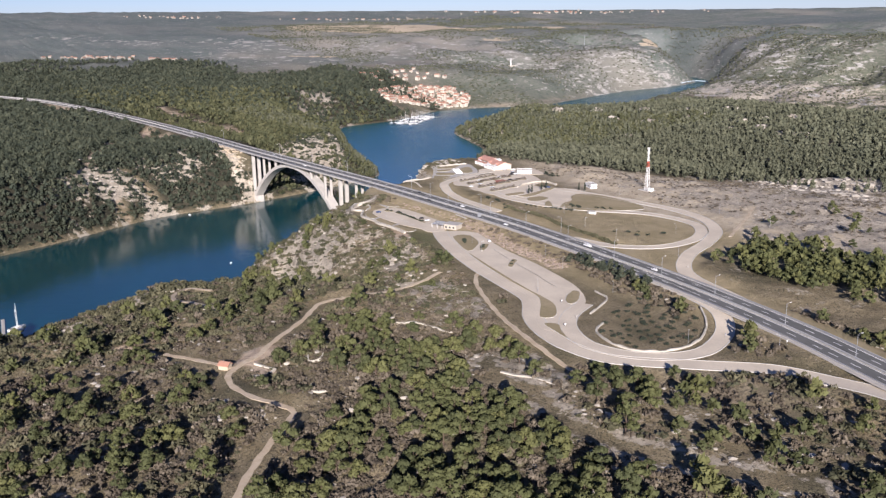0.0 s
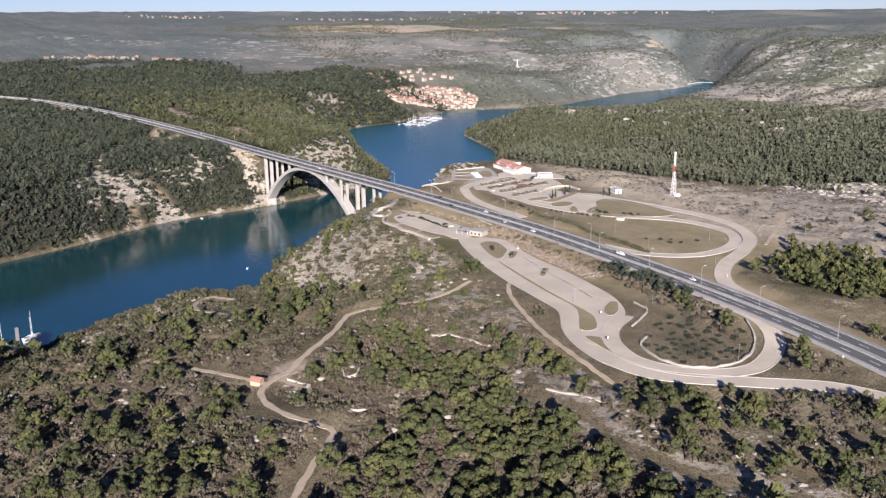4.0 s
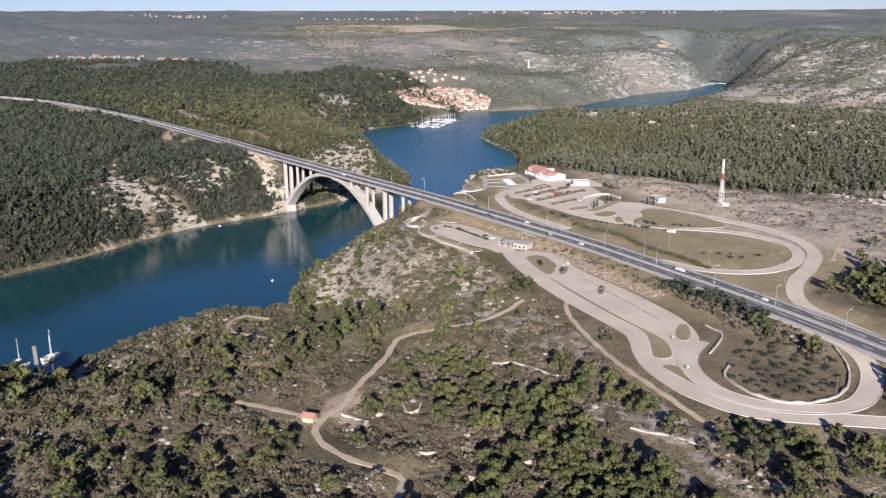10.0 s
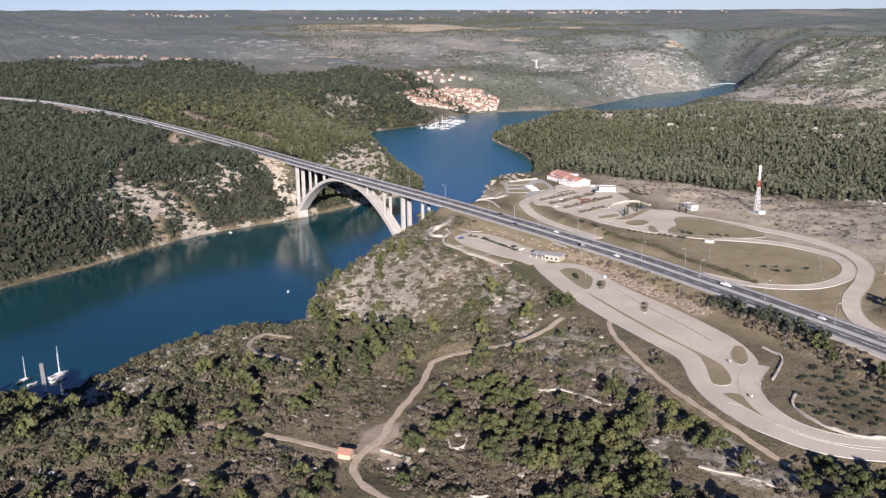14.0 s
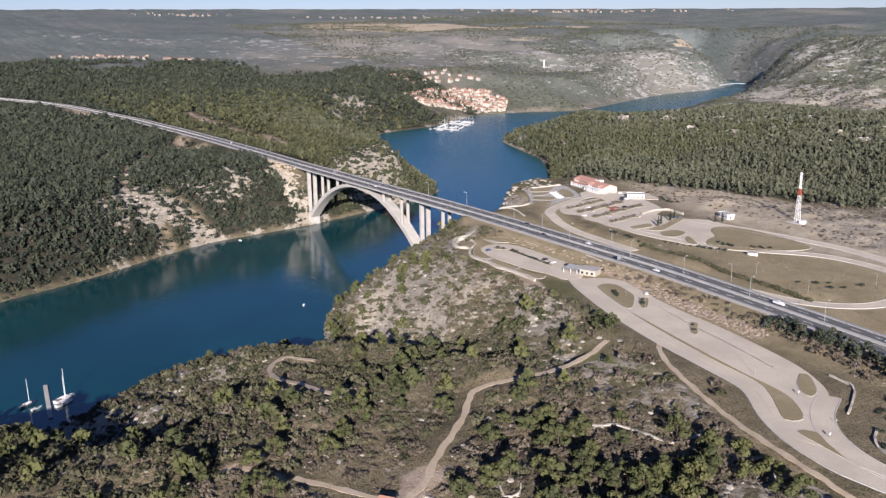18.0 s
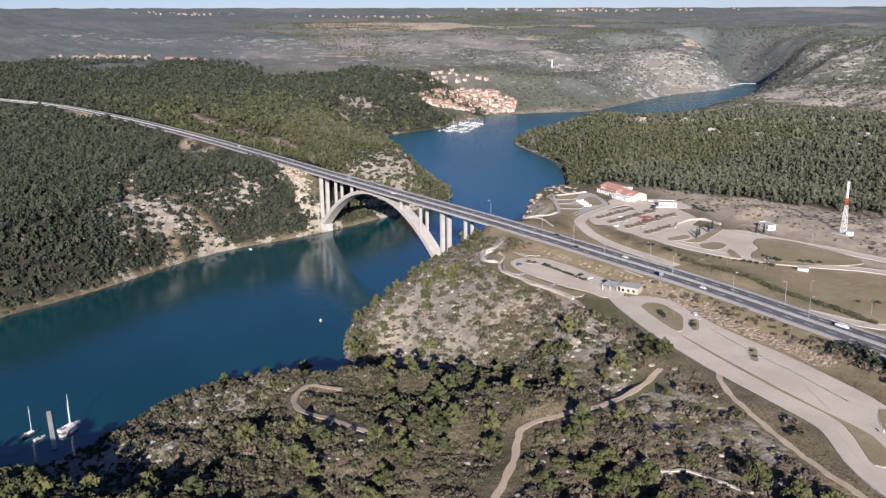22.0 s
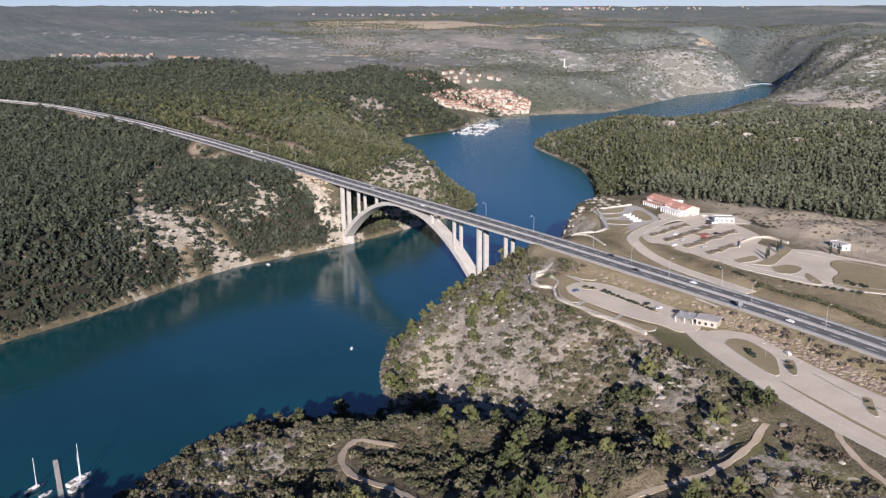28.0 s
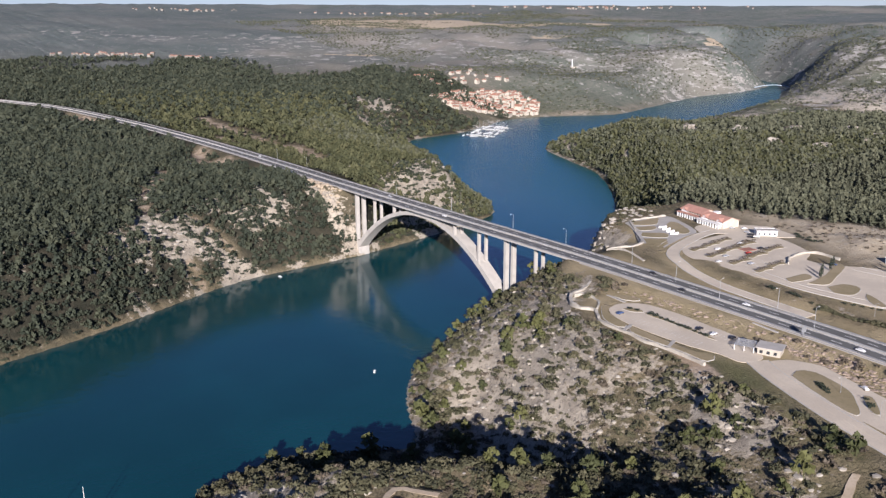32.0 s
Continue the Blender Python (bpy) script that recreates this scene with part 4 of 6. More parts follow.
SMALL_PINES = [leafy(pine_lumps(60 + k, 7.5, 5.6), 16, 2.2, 60 + k, 0.2) for k in range(5)]
SHRUBS = [leafy(shrub_lumps(80 + k, 2.6, 3.0), 48, 0.73, 80 + k) for k in range(6)]
TINY = [leafy(shrub_lumps(90 + k, 5.0, 6.0), 9, 2.4, 90 + k) for k in range(4)]

x, y = scatter(-900, 60, -520, 700, 5.0, lambda x, y: wooded(x, y, shore_at(x, y)) * dry(x, y) * in_sight(x, y) * (-(x - 700) * 0.81 + (y + 410) * 0.59 < 1250), 1)
over = y > 25
woods("west_forest", "dense dark green pine wood on the west bank", x[~over], y[~over], BANK_PINES, 0.55 + 0.5 * rng.random((~over).sum()), DARK_PINE)
woods("spur_forest", "olive-green pine wood on the spur beyond the highway", x[over], y[over], BANK_PINES, 0.55 + 0.5 * rng.random(over.sum()), OLIVE_PINE)
x, y = scatter(-1900, -200, -700, 1000, 8.5, lambda x, y: wooded(x, y, shore_at(x, y)) * dry(x, y) * in_sight(x, y) * (-(x - 700) * 0.81 + (y + 410) * 0.59 >= 1250) * 0.9, 2)
olive = (np.random.default_rng(12).random(len(x)) < step01(2000, 1250, -(x - 700) * 0.81 + (y + 410) * 0.59)) & (y > 25)
woods("distant_forest", "dark green pine wood stretching back from the road", x[~olive], y[~olive], SMALL_PINES, 0.75 + 0.5 * rng.random((~olive).sum()), DARK_PINE)
woods("distant_spur_forest", "olive-green pine wood on the slopes towards the town", x[olive], y[olive], SMALL_PINES, 0.75 + 0.5 * rng.random(olive.sum()), OLIVE_PINE)
x, y = scatter(-560, 900, 140, 520, 5.4, lambda x, y: wooded(x, y, shore_at(x, y)) * dry(x, y) * in_sight(x, y), 3)
woods("peninsula_forest", "tall dark green pine wood covering the peninsula", x, y, TALL_PINES, 0.55 + 0.42 * rng.random(len(x)), HAZY_PINE)
x, y = scatter(-560, 900, 520, 1300, 6.6, lambda x, y: wooded(x, y, shore_at(x, y)) * dry(x, y) * in_sight(x, y), 33)
woods("peninsula_back_forest", "dark green pine wood on the back of the peninsula", x, y, BACK_PINES, 0.6 + 0.5 * rng.random(len(x)), HAZY_PINE)


def brush(x, y):
    near = np.where((y < -15) | (x < 180), 1.0, 0.0) * np.where((x > 60) & (y < 40), 1, 0)
    path = np.full(np.shape(x), 99.0)
    for trail in TRAILS:
        path = np.minimum(path, to_line(x, y, trail[::2])[0])
        path = np.minimum(path, to_line(x - 4.2, y + 3.0, trail[::2])[0] + 0.8)
    wall, _ = to_line(x, y, VIEW_WALL)
    return near * dry(x, y) * in_sight(x, y) * (path > 4.6) * (wall > 6)


def shore_pines(x, y):
    d = shore_at(x, y)
    return step01(17, 7, d) * np.where((x > 90) & (x < 215) & (y > -150) & (y < -30), 1, 0) * 0.9


def green_patch(x, y):
    g = rough_noise(x, y, 60, 3, 51)
    rest = 0.9 * blob(x, y, 620, -150, 42, 17, 20) + 0.75 * blob(x, y, 588, -212, 55, 20, -8) + 0.4 * blob(x, y, 625, -240, 60, 22) + 0.5 * blob(x, y, 520, -200, 45, 18)
    few = np.maximum(0.95 * blob(x, y, 690, -128, 46, 22, 15), to_line(x, y, RUBBLE)[0] < 7)
    return np.clip(step01(0.46, 0.64, g) * 0.5 * (1 - blob(x, y, 325, -190, 110, 50)) + rest + shore_pines(x, y), 0, 1) * (1 - few)


def pines_here(x, y):
    path = np.full(np.shape(x), 99.0)
    for trail in TRAILS:
        path = np.minimum(path, to_line(x, y, trail[::2])[0])
        path = np.minimum(path, to_line(x - 7, y + 5, trail[::2])[0] + 1.5)
    few = np.clip(0.75 * blob(x, y, 335, -285, 80, 55) + 1.3 * blob(x, y, 222, -40, 50, 46) + 1.2 * blob(x, y, 360, -112, 85, 42, 12) + blob(x, y, 262, -290, 75, 70) + 0.5 * blob(x, y, 300, -220, 50, 40) + step01(235, 180, x) * (1 - shore_pines(x, y)), 0, 1)
    few = np.maximum(few, to_line(x, y, [(300, -236), (316, -212), (338, -192), (380, -150)])[0] < 13)
    return (green_patch(x, y) * 0.85 + 0.12) * (path > 8.0) * (1 - 0.8 * few)


def evergreen(x, y):
    """Where the scrub stays green: the knoll over the bay and the river promontory."""
    return np.clip(step01(470, 380, x) * 0.8 + step01(0.5, 0.64, rough_noise(x, y, 35, 3, 58)) * 0.4, 0, 1)


def thicket(x, y):
    clear = 0.5 * blob(x, y, 480, -262, 18, 18) + 0.6 * blob(x, y, 440, -130, 60, 24) + 0.75 * blob(x, y, 640, -150, 70, 26, 8) + 0.15 * blob(x, y, 455, -345, 50, 22)
    return brush(x, y) * np.clip(0.9 + 0.3 * blob(x, y, 330, -250, 80, 70) - 0.45 * rockiness(x, y, shore_at(x, y)) - clear, 0.1, 1)


x, y = scatter(80, 800, -440, 20, 3.5, thicket, 4)
green = np.random.default_rng(9).random(len(x)) < evergreen(x, y)
woods("winter_scrub", "grey-brown leafless winter scrub over the slopes", x[~green], y[~green], SHRUBS, 0.38 + 0.85 * rng.random((~green).sum()) ** 1.8, SCRUB)
woods("evergreen_maquis", "rounded grey-green maquis bushes on the rocky slopes", x[green], y[green], SHRUBS, 0.42 + 1.0 * rng.random(green.sum()) ** 1.8, MAQUIS)
x, y = scatter(80, 800, -440, 20, 8.6, lambda x, y: np.clip(1.05 * brush(x, y) * pines_here(x, y), 0, 1), 5)
near = np.argsort(np.hypot(x - 560, y + 260))
far_ones = near[300:]
woods("foreground_pines", "olive-green pines scattered through the scrub", x[far_ones], y[far_ones], MID_PINES, 0.6 + 0.65 * rng.random(len(far_ones)), PINE)
NEAR_TREES = [(x[k], y[k]) for k in near[:300]]
def bank_bushes(x, y):
    d = shore_at(x, y)
    west = to_line(x, y, WEST_LINE)[0] < to_line(x, y, EAST_LINE)[0]
    inner = np.clip(0.25 + rockiness(x, y, d), 0, 0.8) * (1 - 0.5 * cleared(x, y)) * (wooded(x, y, d) < 0.85)
    return np.maximum(inner, 0.95 * step01(13, 8, d)) * dry(x, y) * west


x, y = scatter(-330, 50, -470, 230, 4.2, bank_bushes, 6)
woods("bank_maquis", "rounded grey-green bushes on the rocky west bank", x, y, SHRUBS, 0.45 + 1.0 * rng.random(len(x)) ** 1.3, DARK_PINE)
x, y = scatter(-560, 90, 140, 700, 4.4, lambda x, y: 0.8 * step01(11, 6, shore_at(x, y)) * dry(x, y) * (to_line(x, y, EAST_LINE)[0] < to_line(x, y, WEST_LINE)[0]), 8)
woods("shore_maquis", "dark green bushes along the peninsula shore", x, y, SHRUBS, 0.7 + 0.7 * rng.random(len(x)), HAZY_PINE)
x, y = scatter(60, 175, 20, 160, 3.6, lambda x, y: 0.5 * step01(1, 4, shore_at(x, y)) * step01(62, 45, shore_at(x, y)), 7)
woods("cliff_maquis", "low grey-green bushes on the cliff below the terrace", x, y, SHRUBS, 0.3 + 0.5 * rng.random(len(x)), MAQUIS)

# ---------------------------------------------------------------- southern rest area
ZS, ZN = 56.3 + 0.2, 60.8 + 0.2
rest_south = thing("rest_area_south", "bleached grey asphalt parking lot beside the highway", "parking lot", kind="structure")
slab("lot_surface", closed([(348, -50), (353, -38), (366, -32), (376, -34.5), (414, -46), (455, -53.5), (489, -62), (509, -69), (525, -79), (533, -88), (541, -105), (551, -117), (560, -125), (547, -131), (530, -122), (505, -103), (476, -96), (440, -88), (410, -78), (389, -71), (360, -59)]), ZS + 0.055, PALE_ASPHALT, rest_south)
slab("lot_surface", closed([(252, -50), (250, -40), (259, -29), (280, -27), (302, -29), (323, -31), (334, -37), (345, -45), (342, -57), (329, -57), (309, -60.5), (276, -60), (258, -55)]), ZS + 0.03, PALE_ASPHALT, rest_south, label="upper parking lot")
island("traffic_island", [(365, -53), (363, -46), (369, -41), (388, -47), (397, -56), (404, -66), (400, -68), (380, -60.5)], ZS + 0.05)
island("traffic_island", [(408, -71), (444, -81), (475, -89), (498, -94.5), (512, -97), (524, -101), (536, -111), (538, -117), (534, -120.5), (526, -113.5), (517, -105), (505, -97.5), (475, -90.8), (444, -83), (412, -73)], ZS + 0.05)
island("traffic_island", [(511, -75), (514, -73), (522, -80), (527, -87), (528, -93), (523, -92), (516, -85)], ZS + 0.05)
island("traffic_island", [(566, -131.5), (556, -126), (547, -120.5), (542, -125.5), (551, -128.5)], ZS + 0.05)
island("traffic_island", [(395, -47.5), (398, -46), (404, -52), (409, -60), (406, -60.5), (400, -55)], ZS + 0.05)
island("traffic_island", [(438, -58.5), (441, -57), (447, -64), (452, -71), (449, -71.5), (443, -66)], ZS + 0.05)
island("traffic_island", [(257, -45), (259, -40), (264, -38), (268, -40), (263, -45)], ZS + 0.05)
island("traffic_island", [(270, -38.5), (292, -39.5), (315, -42.5), (315, -44), (292, -42), (270, -41.5)], ZS + 0.05)
for ring in ([(218, -29), (223, -23), (240, -22), (253, -26), (248, -32), (235, -32), (226, -33)], [(247, -51), (250, -48), (256, -55), (276, -62), (275, -67.5), (261, -64)]):
    island("verge", ring, ZS - 0.05, "mown verge of dry grass inside the viewpoint wall")
island("verge", [(279, -61.5), (290, -62.5), (318, -64), (330, -61), (332, -69), (318, -68.5), (300, -69), (283, -67.5)], ZS - 0.05, "mown verge of dry grass inside the viewpoint wall")
footpath = thing("footpath", "narrow pale paved footpath across the viewpoint lawns", "path", kind="structure")
for line in (curve([(222, -46), (226, -36), (237, -34), (250, -35)], 2.5), curve([(277, -60), (278.5, -64), (280, -69)], 2), curve([(305, -60), (307, -64), (309, -69)], 2)):
    hang("paving", ribbon("paving", line, 0.9, -0.9, ZS + 0.2, SHOULDER, 0.6), footpath)
bay_me = mesh_from("bay_line", [(-0.07, -2.6, 0), (0.07, -2.6, 0), (0.07, 2.6, 0), (-0.07, 2.6, 0), (-0.07, -2.6, 0.01), (0.07, -2.6, 0.01), (0.07, 2.6, 0.01), (-0.07, 2.6, 0.01)],
                   [(0, 3, 2, 1), (4, 5, 6, 7), (0, 1, 5, 4), (1, 2, 6, 5), (2, 3, 7, 6), (3, 0, 4, 7)], PAINT)
SEAM = simple("tar_seam", (0.10, 0.095, 0.09), (0.14, 0.13, 0.12), 0.4, 0.9)
seam = curve([(411, -52), (442, -62), (470, -69), (500, -78)], 4)
hang("tar_seam", ribbon("tar_seam", seam, 0.18, -0.18, ZS + 0.055, SEAM, 0.02), rest_south, "dark tar seam down the lot")
for k, (x, y) in enumerate(seam[::1]):
    hang("bay_line", bay_me, rest_south, at=pose(x, y + 0.5, ZS + 0.05, 0, 0, -38))
for k in range(16):
    hang("bay_line", bay_me, rest_south, at=pose(283 + 2.6 * k, -36 - 0.25 * k * 0.3, ZS + 0.05, 0, 0, 4))
    hang("bay_line", bay_me, rest_south, at=pose(272 + 2.9 * k, -52 - 0.1 * k, ZS + 0.05, 0, 0, 4))

# ---------------------------------------------------------------- northern rest area
rest_north = thing("rest_area_north", "large bleached parking lot with rows of planted islands", "parking lot", kind="structure")
slab("lot_surface", closed([(199, 78), (209, 64), (223, 55), (245, 54), (272, 51), (299, 57), (325, 54), (345, 54), (352, 68), (344, 84), (336, 96), (326, 118), (309, 124), (290, 112), (272, 108), (262, 126), (236, 140), (209, 146), (199, 122)]), ZN + 0.04, PALE_ASPHALT, rest_north)
slab("lot_surface", closed([(186, 112), (203, 128), (228, 146), (236, 165), (206, 168), (176, 140), (172, 124)]), ZN + 0.035, PALE_ASPHALT, rest_north, label="forecourt of the motel")
row_rings = []
for cx, ya, yb in ((213, 68, 116), (229, 64, 122), (248, 62, 126), (268, 60, 92)):
    n = 3 if yb - ya > 40 else 2
    for k in range(n):
        a, b = ya + (yb - ya) * (k + 0.04) / n, ya + (yb - ya) * (k + 0.90) / n
        row_rings.append((cx - 0.12 * (a - ya), a, b))
for cx, a, b in row_rings:
    island("planted_island", [(cx - 3.0, a), (cx + 2.6, a - 1), (cx + 1.3, (a + b) / 2), (cx + 2.8, b), (cx - 2.4, b + 1), (cx - 1.3, (a + b) / 2)], ZN + 0.05)
BRICK_RED = simple("red_paving", (0.36, 0.17, 0.12), (0.30, 0.15, 0.11), 0.5, 0.9)
plaza = thing("paved_square", "small square of red paving in the parking lot", "paving", kind="structure")
slab("paving", [(229, 96), (236, 95), (238, 104), (231, 105)], ZN + 0.3, BRICK_RED, plaza)
for ring in ([(310, 66), (313, 79), (323, 79), (327, 64), (319, 59)], [(330, 72), (338, 68), (349, 59), (344, 56), (335, 63)], [(286, 62), (288, 80), (296, 74), (293, 58)],
             [(300, 63), (297, 84), (291, 104), (287, 116), (294, 113), (303, 88), (308, 70)]):
    island("traffic_island", ring, ZN + 0.05)
island("central_lawn", [(353, 63), (345, 75), (341, 88), (329, 99), (326, 113), (342, 121), (370, 121), (392, 116), (402, 106), (390, 84), (372, 66)], ZN - 0.1, "kerbed lawn of dry yellow grass")
for k in range(40):
    cx = (221, 238, 258)[k % 3]
    hang("bay_line", bay_me, rest_north, at=pose(cx + (3.4 if k % 2 else -3.4), 64 + 1.5 * k, ZN + 0.05, 0, 0, 84))


def wall_run(name, label, line, half, tall, mat, z=None):
    """A low wall that follows the ground."""
    t = thing(name, label, "wall", kind="structure")
    line = curve(line, 2.5)
    deep = 1.2 if z is None else 4.0
    gz = ground_z(line[:, 0], line[:, 1]) if z is None else np.full(len(line), z)
    wob = 0.2 * np.sin(np.arange(len(line)) * 1.9) + 0.22 * np.sin(np.arange(len(line)) * 5.1)
    hang("masonry", ribbon("masonry", line, half + 0.3 * wob, -half + 0.3 * wob, gz + tall + wob, mat, tall + deep), t)
    return t


wall_run("viewpoint_wall", "rough pale limestone wall along the viewpoint terrace", VIEW_WALL, 0.8, 1.4, LIMESTONE, z=56.3)
wall_run("terrace_wall", "rough pale limestone wall along the viewpoint terrace", [(224, -49), (227, -44), (240, -46), (249, -56)], 0.5, 1.1, LIMESTONE, z=56.3)
wall_run("loop_wall", "low dry stone wall round the planted slope", [(560, -100), (566, -112), (578, -118), (591, -119), (602, -113), (608, -99), (606, -82), (596, -64), (580, -49)], 0.45, 0.9, LIMESTONE)
wall_run("loop_wall", "low dry stone wall beside the scrub bank", [(520, -66), (533, -70), (540, -82), (546, -96)], 0.4, 0.9, LIMESTONE)
wall_run("terrace_wall", "pale limestone wall of the northern terrace", [(173, 31), (183, 44), (182, 56), (173, 64), (150, 84), (132, 100), (133, 118), (136, 134)], 0.6, 1.2, LIMESTONE)
wall_run("terrace_wall", "pale limestone wall of the northern terrace", [(173, 31), (190, 33), (209, 27)], 0.5, 0.9, LIMESTONE)
wall_run("field_wall", "tumbled dry stone field wall in the scrub", [(572, -179), (583, -174), (594, -172), (602, -170)], 0.6, 0.6, LIMESTONE)
wall_run("field_wall", "tumbled dry stone field wall in the scrub", [(457, -190), (467, -184.5), (484, -182), (495, -171), (505, -169), (516, -165)], 0.6, 0.6, LIMESTONE)
wall_run("field_wall", "tumbled dry stone field wall beside the stone hut", [(461, -306), (470, -301), (479, -295), (483, -287)], 0.6, 0.8, LIMESTONE)
wall_run("field_wall", "tumbled dry stone garden wall beside the track", [(488, -262), (494, -258), (500, -257), (502, -263), (499, -268)], 0.5, 0.8, LIMESTONE)
wall_run("ruin_wall", "broken grey stone wall of a roofless ruin", [(503, -241), (508, -243), (511, -239), (507, -235)], 0.3, 1.0, LIMESTONE)
wall_run("ruin_wall", "broken grey stone wall of a roofless ruin", [(534, -247), (540, -249), (541, -256), (536, -258)], 0.3, 0.8, LIMESTONE)
wall_run("field_wall", "tumbled pale stone wall round a small yard", [(416, -386), (424, -383), (431, -378), (428, -372), (421, -370)], 0.4, 0.6, LIMESTONE)
terrace = thing("terrace_north", "pale paved lookout terrace with lawns beside the motel", "terrace", kind="structure")
slab("paving", closed([(183, 45), (179, 58), (165, 71), (142, 88), (131, 97), (135, 134), (158, 128), (182, 113), (186, 96), (192, 74), (199, 54), (200, 44), (192, 38)]), ZN - 0.12, SHOULDER, terrace, 3.0)
for ring in ([(134, 101), (141, 93), (150, 106), (143, 118), (137, 124)], [(146, 89), (155, 84), (160, 94), (153, 102)], [(150, 122), (156, 124), (178, 111), (180, 99), (160, 106)],
             [(172, 68), (183, 80), (188, 70), (194, 54), (189, 46), (183, 58)], [(160, 80), (168, 72), (180, 83), (172, 92)]):
    island("terrace_lawn", ring, ZN - 0.1, "kerbed lawn of short dry grass on the lookout terrace")
for k in range(4):
    x, y = 159 + 6 * k, 103.5 - 3 * k
    wall_run("planter_wall", "short pale stone planter wall on the terrace", [(x - 1.6, y - 2.5), (x, y), (x + 1.6, y + 2.5)], 0.7, 1.3, WHITE, z=ZN - 0.1)
wall_run("plaza_wall", "white rendered wall round the plaza", [(270, 90), (263, 103), (262, 122), (270, 127), (284, 124)], 0.4, 1.6, LIMESTONE)


# ---------------------------------------------------------------- buildings
def gable(bm, x0, x1, y0, y1, z, rise, over=0.5):
    """A gable roof with its ridge along x and a small thickness."""
    ym = (y0 + y1) / 2
    prof = [(y0 - over, z - 0.15), (ym, z + rise), (y1 + over, z - 0.15), (y1 + over, z - 0.4), (ym, z + rise - 0.3), (y0 - over, z - 0.4)]
    rows = [[bm.verts.new((x, y, zz)) for y, zz in prof] for x in (x0 - over, x1 + over)]
    for i in range(6):
        bm.faces.new((rows[0][i], rows[0][(i + 1) % 6], rows[1][(i + 1) % 6], rows[1][i]))
    bm.faces.new(rows[0])
    bm.faces.new(rows[1][::-1])
    return bm


def body(bm, x0, x1, y0, y1, z, rise):
    """Walls with two gable ends."""
    ym = (y0 + y1) / 2
    prof = [(y0, -2.0), (y0, z), (ym, z + rise - 0.2), (y1, z), (y1, -2.0)]
    rows = [[bm.verts.new((x, y, zz)) for y, zz in prof] for x in (x0, x1)]
    for i in range(5):
        bm.faces.new((rows[0][i], rows[0][(i + 1) % 5], rows[1][(i + 1) % 5], rows[1][i]))
    bm.faces.new(rows[0])
    bm.faces.new(rows[1][::-1])
    return bm


def pane(parent, x, y, z, w, h, normal="y", name="window"):
    bm = bmesh.new()
    if normal == "y":
        box(bm, x - w / 2, x + w / 2, y - 0.06, y + 0.06, z, z + h)
    else:
        box(bm, x - 0.06, x + 0.06, y - w / 2, y + w / 2, z, z + h)
    return part(name, bm, DARK_GLASS, parent)


def house(name, label, at, turn, w, d, h, rise, roof=ROOF_TILE, wall=PLASTER, group="", floors=2, chimney=True):
    t = thing(name, label, "house", group, at, turn)
    part("wall", body(bmesh.new(), -w / 2, w / 2, -d / 2, d / 2, h, rise), wall, t)
    r = part("roof", gable(bmesh.new(), -w / 2, w / 2, -d / 2, d / 2, h, rise), roof, t)
    if chimney:
        part("chimney", box(bmesh.new(), w * 0.2, w * 0.2 + 0.8, d * 0.12, d * 0.12 + 0.8, h + rise * 0.2, h + rise + 0.7), wall, r)
    for f in range(floors):
        for k in range(3):
            pane(t, -w / 2 + w * (k + 0.5) / 3, -d / 2 - 0.03, 0.9 + f * 2.9, 1.0, 1.5)
        pane(t, w / 2 + 0.03, 0, 0.9 + f * 2.9, 1.0, 1.5, "x")
    return t


motel = thing("motel", "long two-storey motel with white arcades and terracotta roofs", "building", at=(165, 146, 60.9), turn=-11)
for cx, cy, w, d, h in ((-12.5, 3.5, 23, 15, 5.6), (13.5, 0.5, 23, 15, 5.2)):
    bm = body(bmesh.new(), cx - w / 2, cx + w / 2, cy - d / 2, cy + d / 2, h, 2.6)
    part("wall", bm, PLASTER, motel)
    part("roof", gable(bmesh.new(), cx - w / 2, cx + w / 2, cy - d / 2, cy + d / 2, h, 2.6, 0.8), MOTEL_ROOF, motel)
    part("arcade_roof", box(bmesh.new(), cx - w / 2 - 0.5, cx + w / 2 + 0.5, cy - d / 2 - 4.2, cy - d / 2 - 0.004, 3.3, 3.7), MOTEL_ROOF if cx < 0 else WHITE, motel)
    for k in range(9):
        x = cx - w / 2 + 0.6 + k * (w - 1.2) / 8
        part("column", box(bmesh.new(), x - 0.35, x + 0.35, cy - d / 2 - 4.0, cy - d / 2 - 3.3, -1, 3.3), WHITE, motel)
    for k in range(8):
        x = cx - w / 2 + 1.6 + k * (w - 3.2) / 7
        pane(motel, x, cy - d / 2 - 0.03, 0.3, 1.7, 2.6)
        pane(motel, x, cy - d / 2 - 0.03, 4.1, 1.2, 1.1)
for cx, cy in ((-20, -1.5), (6, -4.5), (21, -4.5)):
    bm = gable(bmesh.new(), -3.2, 3.2, -3.0, 3.0, 5.3, 1.7, 0.4)
    part("roof", bm, MOTEL_ROOF, motel, at=pose(cx, cy, 0, 0, 0, 90))
    part("wall", body(bmesh.new(), -3.0, 3.0, -2.9, 2.9, 5.2, 1.7), WHITE, motel, at=pose(cx, cy, 0, 0, 0, 90))
part("wing", box(bmesh.new(), -1.5, 3.0, -5, 7, -1, 4.4, 0.05), PLASTER, motel)
part("dormer", box(bmesh.new(), 5.5, 9.5, 1, 5, 7.0, 8.6, 0.05), WHITE, motel)
